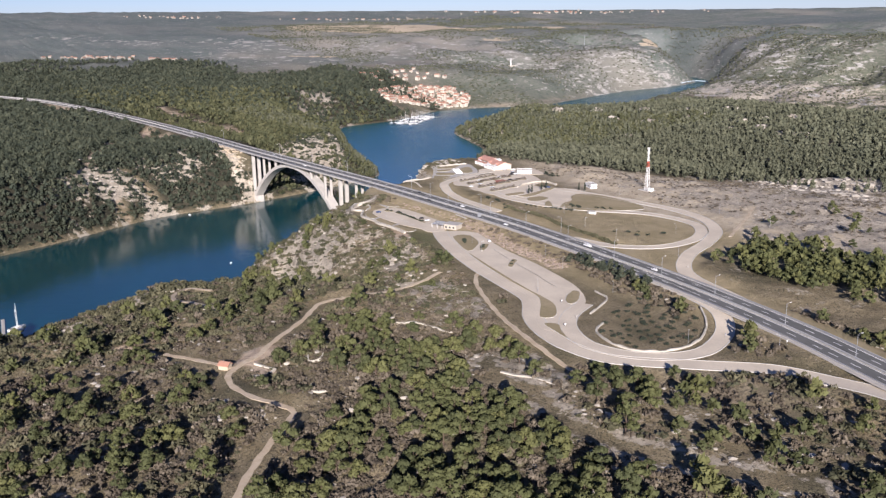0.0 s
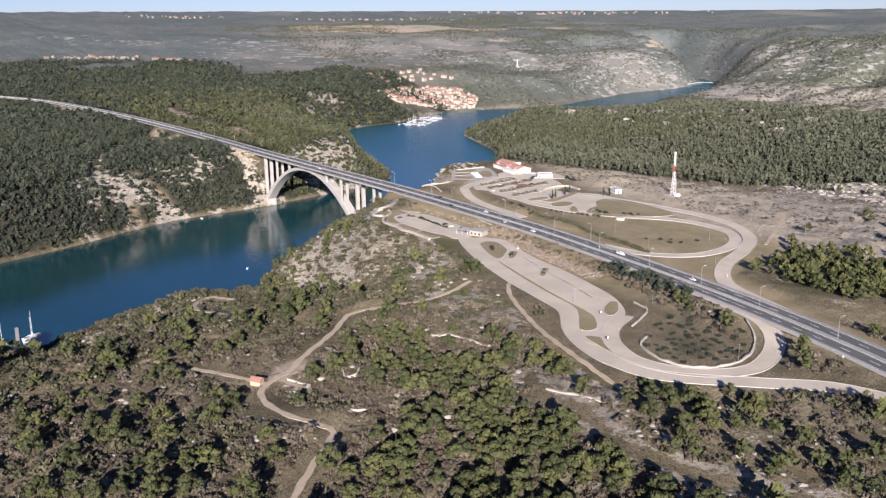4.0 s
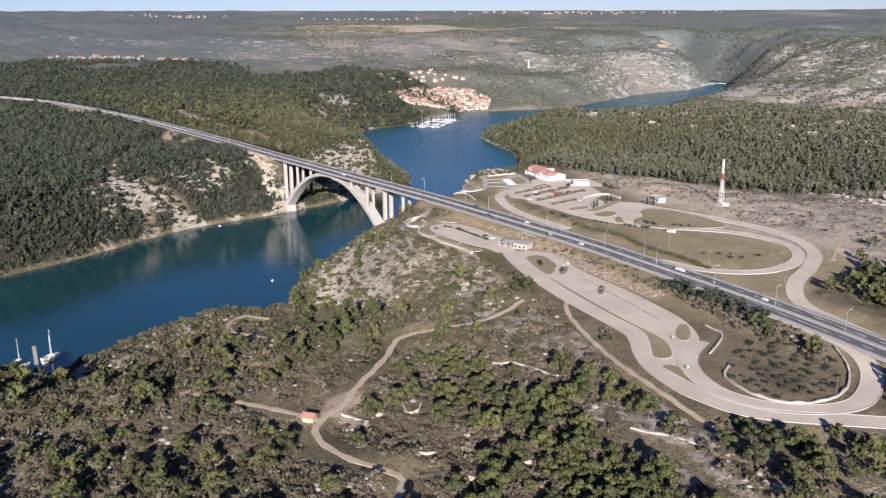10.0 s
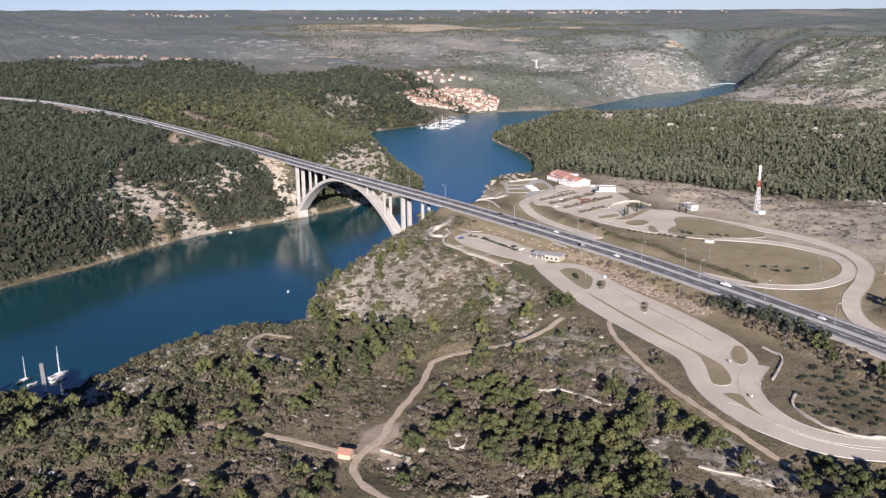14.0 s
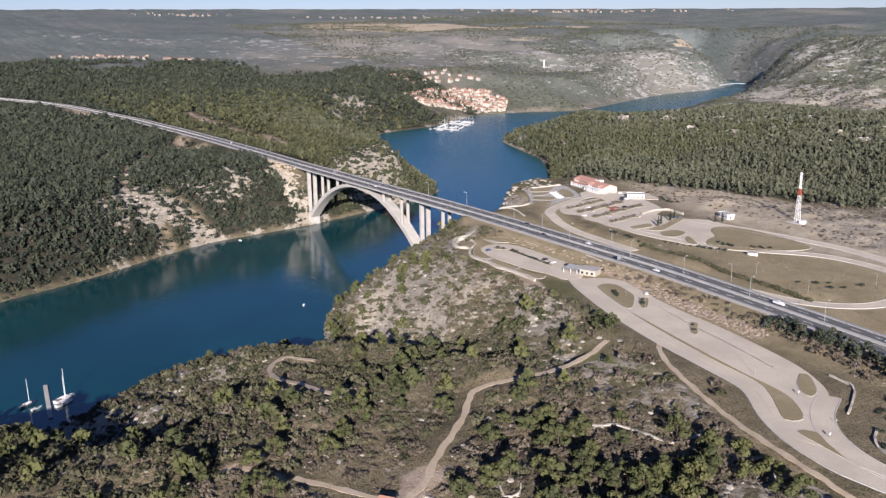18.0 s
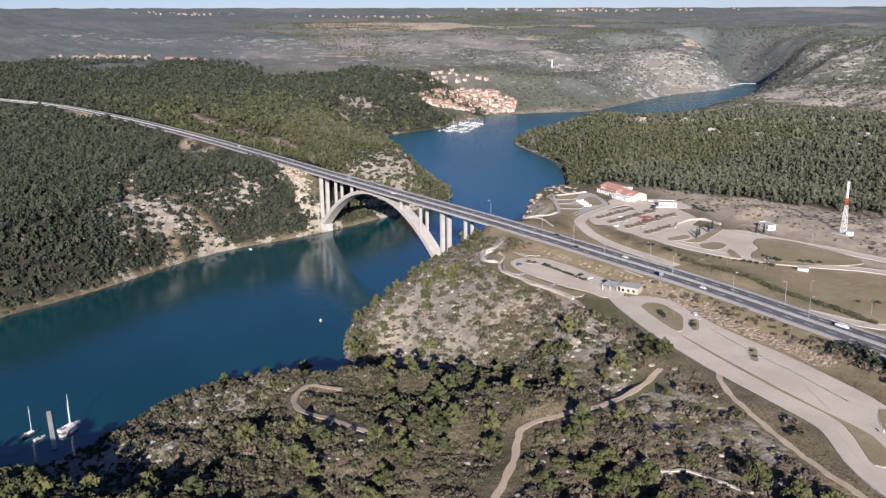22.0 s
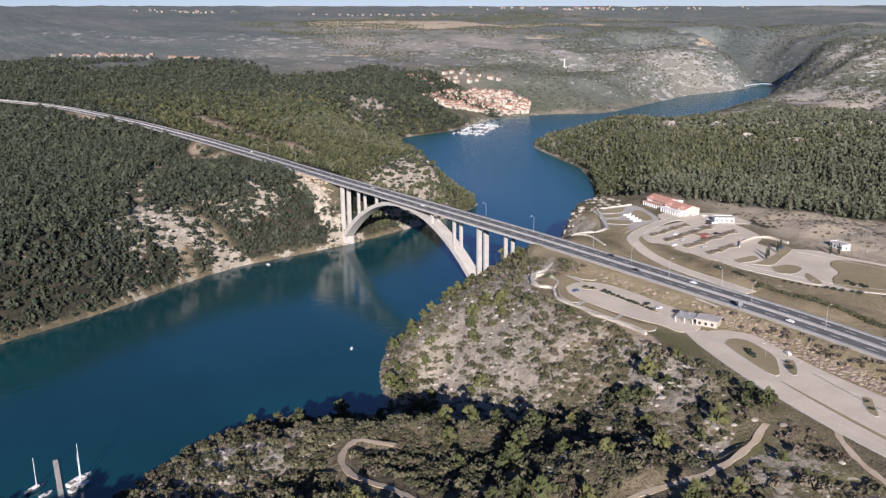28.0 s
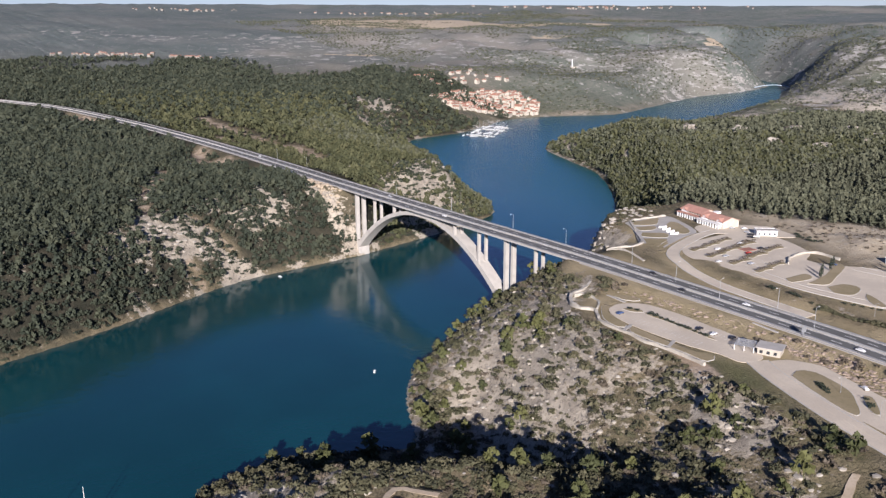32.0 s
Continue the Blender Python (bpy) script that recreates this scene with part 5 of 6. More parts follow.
def flat_house(name, label, at, turn, w, d, h, roof, wall):
    """A low building under a flat roof with a parapet."""
    t = thing(name, label, "building", "", at, turn)
    part("wall", box(bmesh.new(), -w / 2, w / 2, -d / 2, d / 2, -1.5, h, 0.05), wall, t)
    top = part("roof", box(bmesh.new(), -w / 2 - 0.3, w / 2 + 0.3, -d / 2 - 0.3, d / 2 + 0.3, h + 0.004, h + 0.3, 0.06), roof, t)
    for a, b, c, e in ((-w / 2 - 0.3, w / 2 + 0.3, -d / 2 - 0.3, -d / 2), (-w / 2 - 0.3, w / 2 + 0.3, d / 2, d / 2 + 0.3), (-w / 2 - 0.3, -w / 2, -d / 2, d / 2), (w / 2, w / 2 + 0.3, -d / 2, d / 2)):
        part("parapet", box(bmesh.new(), a, b, c, e, h + 0.304, h + 0.6), wall, top)
    n = max(2, int(w / 3))
    for k in range(n):
        pane(t, -w / 2 + w * (k + 0.5) / n, -d / 2 - 0.03, 0.8, 1.3, 1.4)
    pane(t, w / 2 + 0.03, 0, 0.1, 1.1, 2.1, "x", "door")
    return t


flat_house("petrol_station_shop", "small white flat-roofed shop beside the forecourt", (217, 144, 60.9), 48, 14, 8, 3.4, SHOULDER, WHITE)
flat_house("white_shed", "plain white flat-roofed service shed by the access road", (311, 141, 61.0), -22, 12, 6, 3.2, SHOULDER, WHITE)
shelter = thing("bus_shelter", "small open shelter with a pale flat roof on the lawn edge", "shelter", at=(389, 63, 60.9), turn=24)
part("roof", box(bmesh.new(), -3.2, 3.2, -1.7, 1.7, 2.5, 2.75, 0.05), SHOULDER, shelter)
part("back_wall", box(bmesh.new(), -3.0, 3.0, 1.3, 1.5, -0.5, 2.5), WHITE, shelter)
for px0 in (-2.9, 2.9):
    part("post", box(bmesh.new(), px0 - 0.08, px0 + 0.08, -1.4, -1.24, -0.5, 2.5), STEEL, shelter)
house("stone_hut", "small stone hut with a red tile roof beside the track", (484, -275, float(ground_z(484, -275))), 35, 5.0, 3.8, 2.1, 1.4, ROOF_TILE, TRACK, floors=0, chimney=False)
kiosk = thing("rest_stop_kiosk", "flat-roofed pale kiosk with a white pergola", "building", at=(342, -37, 56.3), turn=22)
part("wall", box(bmesh.new(), -4, 6.5, -4.2, 4.2, -1, 3.4, 0.05), PLASTER, kiosk)
part("roof", box(bmesh.new(), -5, 7.3, -5, 5, 3.404, 3.85, 0.08), CONCRETE, kiosk)
for k in range(7):
    part("pergola_beam", box(bmesh.new(), -15, -5.1, -4.6 + 1.5 * k, -4.3 + 1.5 * k, 2.9, 3.2), STEEL, kiosk)
for px0 in (-14.6, -10, -5.6):
    for py0 in (-4.4, 4.5):
        part("post", box(bmesh.new(), px0 - 0.15, px0 + 0.15, py0 - 0.15, py0 + 0.15, -1, 2.9), WHITE, kiosk)
for k in range(3):
    pane(kiosk, -2.2 + 3.2 * k, -4.23, 0.8, 1.4, 1.5)
portal = thing("underpass_portal", "pale concrete portal of an underpass below the highway", "portal", kind="structure", at=(326, -16.5, 56.3), turn=-8)
part("wing_wall", box(bmesh.new(), -8, -2.6, 0, 1.0, -1, 3.6, 0.06), CONCRETE, portal)
part("wing_wall", box(bmesh.new(), 2.6, 8, 0, 1.0, -1, 3.6, 0.06), CONCRETE, portal)
part("lintel", box(bmesh.new(), -2.6, 2.6, 0, 1.0, 2.7, 3.6, 0.06), CONCRETE, portal)
# dark plate closes the opening, in place of the shade inside
part("passage_shade", box(bmesh.new(), -2.6, 2.6, 1.0, 1.4, -1, 2.7), DARK_GLASS, portal)

# telecom tower: square lattice, white low, red and white above
tower = thing("lattice_tower", "tapering white steel lattice mast with red bands and antennas", "mast", at=(356.6, 162.7, 62.6))
def tower_half(z):
    return 1.6 - 1.2 * min(z / 30.0, 1.0)


for lo, hi in ((0, 8), (8, 15), (15, 20), (20, 25), (25, 30), (30, 37)):
    mat = RED if lo == 20 else WHITE
    bm = bmesh.new()
    for sx, sy in ((1, 1), (1, -1), (-1, -1), (-1, 1)):
        a, b = tower_half(lo), tower_half(hi)
        tube(bm, [(sx * a, sy * a, lo), (sx * b, sy * b, hi)], 0.13, 5)
    steps = max(2, int((hi - lo) / 2.2))
    for k in range(steps):
        z0, z1 = lo + (hi - lo) * k / steps, lo + (hi - lo) * (k + 1) / steps
        a, b = tower_half(z0), tower_half(z1)
        for (ax, ay), (bx, by) in (((1, 1), (1, -1)), ((1, -1), (-1, -1)), ((-1, -1), (-1, 1)), ((-1, 1), (1, 1))):
            tube(bm, [(ax * a, ay * a, z0), (bx * b, by * b, z1)], 0.055, 4)
            tube(bm, [(bx * a, by * a, z0), (ax * b, ay * b, z1)], 0.055, 4)
            tube(bm, [(ax * b, ay * b, z1), (bx * b, by * b, z1)], 0.055, 4)
    part("mast_section", bm, mat, tower, "red painted lattice section" if mat is RED else "")
for a in (0, 120, 240):
    for z in (31.5, 34.5):
        bm = box(bmesh.new(), 0.75, 0.95, -0.22, 0.22, z, z + 2.3, 0.04)
        part("antenna_panel", bm, WHITE, tower, at=pose(0, 0, 0, 0, 0, a))
part("plinth", box(bmesh.new(), -6, 6, -5, 5, -1.5, 0.35, 0.1), CONCRETE, tower)
part("equipment_cabin", box(bmesh.new(), 3.8, 7.2, -3.4, 0.2, 0, 2.6, 0.05), WHITE, tower)


# ---------------------------------------------------------------- street lamps along the highway
def street_lamp(at, turn):
    t = thing("street_lamp", "tall galvanised street lamp beside the highway", "street lamp", "highway lamps", at, turn)
    part("pole", tube(bmesh.new(), [(0, 0, -0.5), (0, 0, 6), (0, 0, 11.6)], [0.16, 0.13, 0.09], 6), STEEL, t)
    part("arm", tube(bmesh.new(), [(0, 0, 11.4), (0, 0.9, 11.9), (0, 2.0, 12.0)], 0.08, 5), STEEL, t)
    part("lamp_head", box(bmesh.new(), -0.2, 0.2, 1.7, 2.9, 11.92, 12.12, 0.05), WHITE, t)
    return t


first = street_lamp((249, 9, float(highway_z(249))), 0)
turn_at = lambda x: math.degrees(math.atan2(*np.gradient(HIGHWAY, axis=0)[int(np.argmin(abs(HIGHWAY[:, 0] - x)))][::-1]))
mid_y = lambda x: float(np.interp(x, HIGHWAY[:, 0], HIGHWAY[:, 1]))
for x in (285, 343, 388, 438, 486, 530, 574, 625, 669, 720):
    copy_thing(first, pose(x, mid_y(x) + 0.2, float(highway_z(x)), 0, 0, turn_at(x)))
for x in (207, 313, 414):
    copy_thing(first, pose(x, mid_y(x) + (13.4 if x < 300 else 13.6), float(highway_z(x)) - 0.3, 0, 0, turn_at(x) + 180))
for x in (-60, 20, 95, 150, -230, -300):
    copy_thing(first, pose(x, 15.3 if x > -130 else mid_y(x) + 11, 59.8, 0, 0, 180))
for x, y in ((415, 30), (470, 64), (500, 130), (455, 132), (395, 138), (350, 136), (352, 40), (372, 50), (446, -37), (474, -48), (410, -62), (388, -53), (500, -92), (528, -60), (455, 20), (510, 18), (607, -92), (640, -68)):
    g = copy_thing(first, pose(x, y, float(ground_z(x, y)), 0, 0, 57 * x % 360) @ Matrix.Scale(0.62, 4))
    g.scale = (0.62, 0.62, 0.62)

# guard rails
def guard_rail(line, off, z):
    t = thing("guard_rail", "galvanised steel guard rail along the carriageway", "guard rail", "highway guard rails")
    hang("beam", ribbon("beam", line, off + 0.05, off - 0.05, z + 0.78, STEEL, 0.34), t)
    nrm = side_of(line)
    post = mesh_from("post", [(sx * 0.06, sy * 0.06, zz) for zz in (-0.3, 0.7) for sx, sy in ((-1, -1), (1, -1), (1, 1), (-1, 1))],
                     [(0, 1, 5, 4), (1, 2, 6, 5), (2, 3, 7, 6), (3, 0, 4, 7), (4, 5, 6, 7)], STEEL)
    for k in range(0, len(line), 2):
        x, y = line[k] + nrm[k] * off
        hang("post", post, t, at=(x, y, z[k]))


near_part = HIGHWAY[(HIGHWAY[:, 0] > -420) & (HIGHWAY[:, 0] < 800)]
for off in (10.35, 0.45, -0.45, -10.35):
    guard_rail(near_part, off, highway_z(near_part[:, 0]) + 0.06)

# ---------------------------------------------------------------- single pines and cypresses
def tri_mesh(name, tris, mat, tint):
    v = tris.reshape(-1, 3)
    me = bpy.data.meshes.new(name)
    me.from_pydata([tuple(p) for p in v], [], [(3 * i, 3 * i + 1, 3 * i + 2) for i in range(len(tris))])
    give(me, "tint", np.full(len(v), tint))
    me.materials.append(mat)
    return me


def pine_tree(seed, tall, broad, tint):
    t = thing("pine_tree", "olive-green pine with an uneven crown among the scrub", "tree", "foreground pines")
    lumps = pine_lumps(200 + seed, tall, broad)
    hang("crown", tri_mesh("crown", leafy(lumps, 460, 0.55, 300 + seed), PINE, tint), t)
    bm = tube(bmesh.new(), [(0, 0, -0.8), (0.1, 0.05, tall * 0.35), (0.0, 0.1, tall * 0.85)], [0.26, 0.18, 0.06], 6)
    for lx, ly, lz, lr, _ in lumps[:5]:
        tube(bm, [(0.05, 0.05, lz * 0.6), (lx * 0.6, ly * 0.6, lz * 0.9)], [0.09, 0.04], 4)
    part("trunk", bm, BARK, t)
    return t


forms = [pine_tree(k, (6.5, 7.5, 5.5, 8.5, 6.0, 7.0)[k], (5.4, 6.0, 5.6, 6.4, 6.2, 5.0)[k], (0.25, 0.45, 0.75, 0.6, 0.9, 0.1)[k]) for k in range(6)]
r = random.Random(3)
for k, (x, y) in enumerate(NEAR_TREES):
    m = pose(x, y, float(ground_z(x, y)), 0, 0, r.uniform(0, 360))
    s = r.uniform(0.75, 1.4) * (0.66 + 0.32 * min(1.0, max(0.0, (x - 380) / 140)))
    if k < 6:
        forms[k].matrix_basis = m
        ob = forms[k]
    else:
        ob = copy_thing(forms[k % 6], m)
    ob.scale = (s, s, s * r.uniform(0.85, 1.15))


def cypress(at):
    t = thing("cypress", "slim dark green cypress on a kerbed island", "tree", "plaza cypresses", at)
    tris = leafy([(0, 0, z, w, 1.5) for z, w in ((1.6, 0.75), (3.0, 0.85), (4.6, 0.75), (6.2, 0.55), (7.4, 0.32))], 220, 0.35, 55)
    hang("crown", tri_mesh("crown", tris, DARK_PINE, 0.1), t)
    part("trunk", tube(bmesh.new(), [(0, 0, -0.3), (0, 0, 2.5)], [0.16, 0.1], 5), BARK, t)
    return t


cyp = cypress((296, 84, ZN))
for x, y in ((298.5, 78), (293, 98), (290, 106), (316, 121), (320, 124)):
    copy_thing(cyp, pose(x, y, ZN, 0, 0, 40 * x))


def bush(seed, tall, broad, mat, tint, label, group):
    t = thing("bush", label, "bush", group)
    hang("foliage", tri_mesh("foliage", leafy(shrub_lumps(seed, tall, broad), 130, 0.3, seed), mat, tint), t)
    part("stem", tube(bmesh.new(), [(0, 0, -0.4), (0, 0, tall * 0.5)], [0.12, 0.05], 5), BARK, t)
    return t


dark_bush = bush(7, 1.6, 2.0, DARK_PINE, 0.2, "rounded dark shrub planted on the slope", "planted shrubs")
pale_bush = bush(9, 2.6, 3.0, SCRUB, 0.6, "bare grey-brown ornamental tree on a parking island", "parking island trees")
ring_s = np.array([(564, -104), (570, -113), (580, -116), (592, -116), (601, -110), (605, -98), (603, -83), (593, -66), (578, -52), (560, -46), (540, -50), (545, -70), (552, -88)])
spots = [(x + r.uniform(-2.5, 2.5), y + r.uniform(-2.5, 2.5)) for x, y in [(545 + 6.3 * i, -112 + 6.3 * j) for i in range(10) for j in range(11)]]
spots = [p for p in spots if inside(np.array([p[0]]), np.array([p[1]]), ring_s)[0]]
for k, (x, y) in enumerate(spots):
    m = pose(x, y, float(ground_z(x, y)), 0, 0, r.uniform(0, 360))
    ob = copy_thing(dark_bush, m) if k else dark_bush
    ob.matrix_basis = m
    ob.scale = [r.uniform(0.6, 1.1)] * 3
first_pale = True
for cx, a, b in row_rings:
    for q in np.arange(a + 1.5, b, 4.5):
        m = pose(cx + r.uniform(-0.5, 0.5), q, ZN + 0.2, 0, 0, r.uniform(0, 360))
        ob = pale_bush if first_pale else copy_thing(pale_bush, m)
        first_pale = False
        ob.matrix_basis = m
        ob.scale = [r.uniform(0.6, 1.0)] * 3
for k, (x, y) in enumerate([(333 + 4.2 * i, 45 + 1.55 * i + r.uniform(-0.6, 0.6)) for i in range(10)] + [(292 + 2.2 * i, 36.5 - 0.4 * i) for i in range(3)] + [(308 + 2.2 * i, 34 - 0.6 * i) for i in range(4)] + [(323, 30), (328, 27)]
                          + [(232 + 3.4 * i, 158.5 - 1.0 * i + r.uniform(-2, 2)) for i in range(7)] + [(236 + 3.4 * i, 155 - 0.9 * i + r.uniform(-1, 1)) for i in range(5)] + [(375 + 2.6 * i, 82 + 1.2 * i + r.uniform(-2, 2)) for i in range(5)] + [(355 + 3 * i, 72 + r.uniform(-2, 2)) for i in range(5)] + [(448, 40), (452, 46), (458, 38), (462, 44), (440, 34), (466, 56)]
                          + [(377 + 2 * i, -52 - 1.3 * i) for i in range(5)] + [(398, -51), (403, -56), (442, -62), (447, -67)] + [(273 + 3.8 * i, -40.2 - 0.28 * i) for i in range(11)] + [(260, -42), (264, -41)]):
    m = pose(x, y, float(ground_z(x, y)) + 0.2, 0, 0, r.uniform(0, 360))
    copy_thing(dark_bush, m).scale = [r.uniform(0.6, 1.15)] * 3

# hedge of shrubs between the highway and the northern lawns
hx = np.linspace(326, 462, 330)
hy = np.interp(hx, [326, 438, 462], [30.5, 16, 12]) + rng.normal(0, 0.7, 330)
woods("roadside_hedge", "brown clipped hedge along the northern highway verge", hx, hy, SHRUBS, 0.42 + 0.25 * rng.random(330), MAQUIS)
x, y = scatter(330, 560, -66, -18, 3.6, lambda x, y: (np.abs(y - (np.interp(x, HIGHWAY[:, 0], HIGHWAY[:, 1]) - 22)) < 6) * np.where(x > 440, 0.75, 0.28), 12)
woods("bank_scrub", "reddish-brown scrub on the highway bank", x, y, SHRUBS, 0.45 + 0.4 * rng.random(len(x)), SCRUB)
x, y = scatter(470, 545, -62, -30, 5.0, lambda x, y: (np.abs(y - (np.interp(x, HIGHWAY[:, 0], HIGHWAY[:, 1]) - 21)) < 6) * 0.9, 13)
woods("bank_pines", "dark pines on the bank below the highway", x, y, MID_PINES, 0.45 + 0.35 * rng.random(len(x)), DARK_PINE)
x, y = scatter(490, 760, 20, 260, 5.6, lambda x, y: np.clip(1.3 * blob(x, y, 535, 66, 34, 20, 5) + 1.2 * blob(x, y, 600, 60, 46, 30) + 0.9 * blob(x, y, 585, 20, 40, 14, -15) + 0.03, 0, 1) * dry(x, y) * in_sight(x, y), 14)
woods("east_copse", "dense dark pine copse beside the slip road", x, y, MID_PINES, 0.6 + 0.55 * rng.random(len(x)), PINE)
x, y = scatter(130, 900, 140, 330, 4.6, lambda x, y: (0.2 + 0.3 * step01(0.5, 0.6, rough_noise(x, y, 40, 3, 96)) + 0.35 * blob(x, y, 250, 180, 110, 22, 10)) * (wild_at(x, y) > 0.1) * (wooded(x, y, shore_at(x, y)) < 0.5) * in_sight(x, y), 15)
woods("heath_scrub", "low sparse scrub on the stony heath", x, y, SHRUBS, 0.25 + 0.4 * rng.random(len(x)), SCRUB)
x, y = scatter(-2600, -500, 300, 2400, 10, lambda x, y: 0.85 * step01(6, 20, shore_at(x, y)) * in_sight(x, y) * (y > 700 - 0.1 * x) * step01(0.36, 0.56, rough_noise(x, y, 160, 3, 71)), 16)
woods("hill_scrub", "scattered low trees on the hills behind the town", x, y, TINY, 0.35 + 0.5 * rng.random(len(x)), HAZY_PINE)
x, y = scatter(-700, 500, 960, 2300, 9, lambda x, y: 0.8 * step01(6, 30, shore_at(x, y)) * in_sight(x, y) * step01(0.34, 0.56, rough_noise(x, y, 120, 3, 72)), 17)
woods("far_bank_scrub", "scattered low trees on the stony far bank", x, y, TINY, 0.35 + 0.5 * rng.random(len(x)), HAZY_PINE)

# loose limestone
def boulder_form(seed):
    q = np.random.default_rng(seed)
    bm = bmesh.new()
    bmesh.ops.create_icosphere(bm, subdivisions=1, radius=1.0)
    for v in bm.verts:
        v.co *= 0.7 + 0.6 * q.random()
        v.co.z *= 0.55
    tris = np.array([[tuple(v.co) for v in f.verts] for f in bm.faces])
    bm.free()
    return tris


ROCKS = [boulder_form(k) for k in range(6)]
STONE = simple("grey_limestone", (0.45, 0.41, 0.345), (0.34, 0.305, 0.25), 0.25, 0.95, fine=1.8)
x, y = scatter(70, 760, -430, -25, 3.6, lambda x, y: np.clip(rockiness(x, y, shore_at(x, y)) * 0.75 - 0.02 + 0.25 * step01(0.62, 0.72, rough_noise(x, y, 26, 3, 91)), 0, 1) * dry(x, y) * in_sight(x, y), 18)
rocks = woods("limestone_outcrops", "grey limestone boulders and ledges between the bushes", x, y, ROCKS, 0.5 + 1.5 * rng.random(len(x)) ** 2.5, STONE, sink=0.1)
rocks["category"] = "rocks"
x, y = scatter(-320, -70, -300, 220, 4.0, lambda x, y: np.clip(rockiness(x, y, shore_at(x, y)) * 0.9 - 0.2, 0, 1) * dry(x, y), 19)
rocks = woods("bank_outcrops", "pale limestone outcrops on the west bank", x, y, ROCKS, 0.6 + 2.2 * rng.random(len(x)) ** 2, STONE, sink=0.1)
rocks["category"] = "rocks"
x, y = scatter(80, 160, 10, 140, 3.4, lambda x, y: 0.7 * step01(1, 4, shore_at(x, y)) * step01(58, 36, shore_at(x, y)) * step01(0.4, 0.5, rough_noise(x, y, 22, 3, 95)), 21)
rocks = woods("cliff_outcrops", "pale limestone cliff ledges below the northern terrace", x, y, ROCKS, 0.8 + 2.4 * rng.random(len(x)) ** 2, STONE, sink=0.1)
rocks["category"] = "rocks"
x, y = scatter(-380, 520, 290, 860, 5.5, lambda x, y: np.clip(rockiness(x, y, shore_at(x, y)) * 1.2 - 0.45, 0, 0.8) * dry(x, y) * in_sight(x, y), 22)
rocks = woods("peninsula_outcrops", "pale limestone ledges between the pines of the peninsula", x, y, ROCKS, 1.4 + 3.0 * rng.random(len(x)) ** 2, STONE, sink=0.1)
rocks["category"] = "rocks"
x, y = scatter(240, 640, 150, 330, 3.4, lambda x, y: np.clip(0.5 * step01(0.5, 0.62, rough_noise(x * 0.6 + y * 0.2, y * 2.2, 30, 3, 97)) + 0.05, 0, 1) * (wild_at(x, y) > 0.3) * (wooded(x, y, shore_at(x, y)) < 0.4) * in_sight(x, y), 24)
rocks = woods("heath_stones", "loose pale stones lying in bands over the bare heath", x, y, ROCKS, 0.35 + 0.8 * rng.random(len(x)) ** 2.5, STONE, sink=0.05)
rocks["category"] = "rocks"
RUBBLE_STONE = simple("brown_rubble", (0.36, 0.285, 0.22), (0.27, 0.21, 0.165), 0.3, 0.95, fine=1.8)
x, y = scatter(225, 480, -62, -14, 1.7, lambda x, y: 0.3 * (to_line(x, y, [(231, -23), (251, -22), (273, -21.5), (300, -20.5), (335, -19.5)])[0] < 3.2) + 0.85 * (to_line(x, y, [(343, -23), (368, -25.5), (400, -34), (430, -40), (468, -46)])[0] < 6.5), 23)
rocks = woods("bank_rubble", "brown broken stone covering the bank below the highway", x, y, ROCKS, 0.6 + 0.9 * rng.random(len(x)) ** 2, RUBBLE_STONE, sink=0.1)
rocks["category"] = "rocks"
ROADCUT = simple("ochre_rock_cut", (0.52, 0.42, 0.30), (0.44, 0.36, 0.26), 0.15, 0.95, fine=1.2)
x, y = scatter(-178, -118, -16, -4, 2.4, lambda x, y: 0.75 + 0 * x, 20)
rocks = woods("ochre_rock_cut", "ochre broken rock face under the bridge abutment", x, y, ROCKS, 0.9 + 1.6 * rng.random(len(x)), ROADCUT, sink=0.2)
rocks["category"] = "rocks"


# ---------------------------------------------------------------- boats
def hull(bm, length, beam, deep):
    rows = []
    for q in np.linspace(0, 1, 9):
        w = beam * 0.5 * (1 - max(0, (q - 0.35) / 0.65) ** 2.2) * (0.8 + 0.2 * min(1, q / 0.3))
        x = (q - 0.45) * length
        rows.append([bm.verts.new(p) for p in ((x, -w, deep), (x, -w * 0.8, 0.1), (x, 0, -0.45), (x, w * 0.8, 0.1), (x, w, deep))])
    for a, b in zip(rows, rows[1:]):
        for i in range(4):
            bm.faces.new((a[i], b[i], b[i + 1], a[i + 1]))
        bm.faces.new((a[4], b[4], b[0], a[0]))
    bm.faces.new(rows[0])
    return bm


def sail_boat(name, label, length, mast, group, mat=WHITE, at=(0, 0, 0), turn=0.0):
    t = thing(name, label, "boat", group, at, turn)
    h = part("hull", hull(bmesh.new(), length, length * 0.3, length * 0.1), mat, t)
    part("deck", box(bmesh.new(), -0.4 * length, 0.1 * length, -0.1 * length, 0.1 * length, length * 0.1 + 0.01, length * 0.1 + 0.12), TIMBER, h)
    part("cabin", box(bmesh.new(), -0.12 * length, 0.2 * length, -0.085 * length, 0.085 * length, length * 0.1 + 0.13, length * 0.1 + 0.75, 0.1), WHITE, t)
    part("mast", tube(bmesh.new(), [(0.1 * length, 0, 0.5), (0.1 * length, 0, mast)], [0.2, 0.12], 5), WHITE, t)
    part("boom", tube(bmesh.new(), [(0.1 * length, 0, 2.0), (-0.3 * length, 0, 2.1)], 0.24, 5), WHITE, t)
    return t


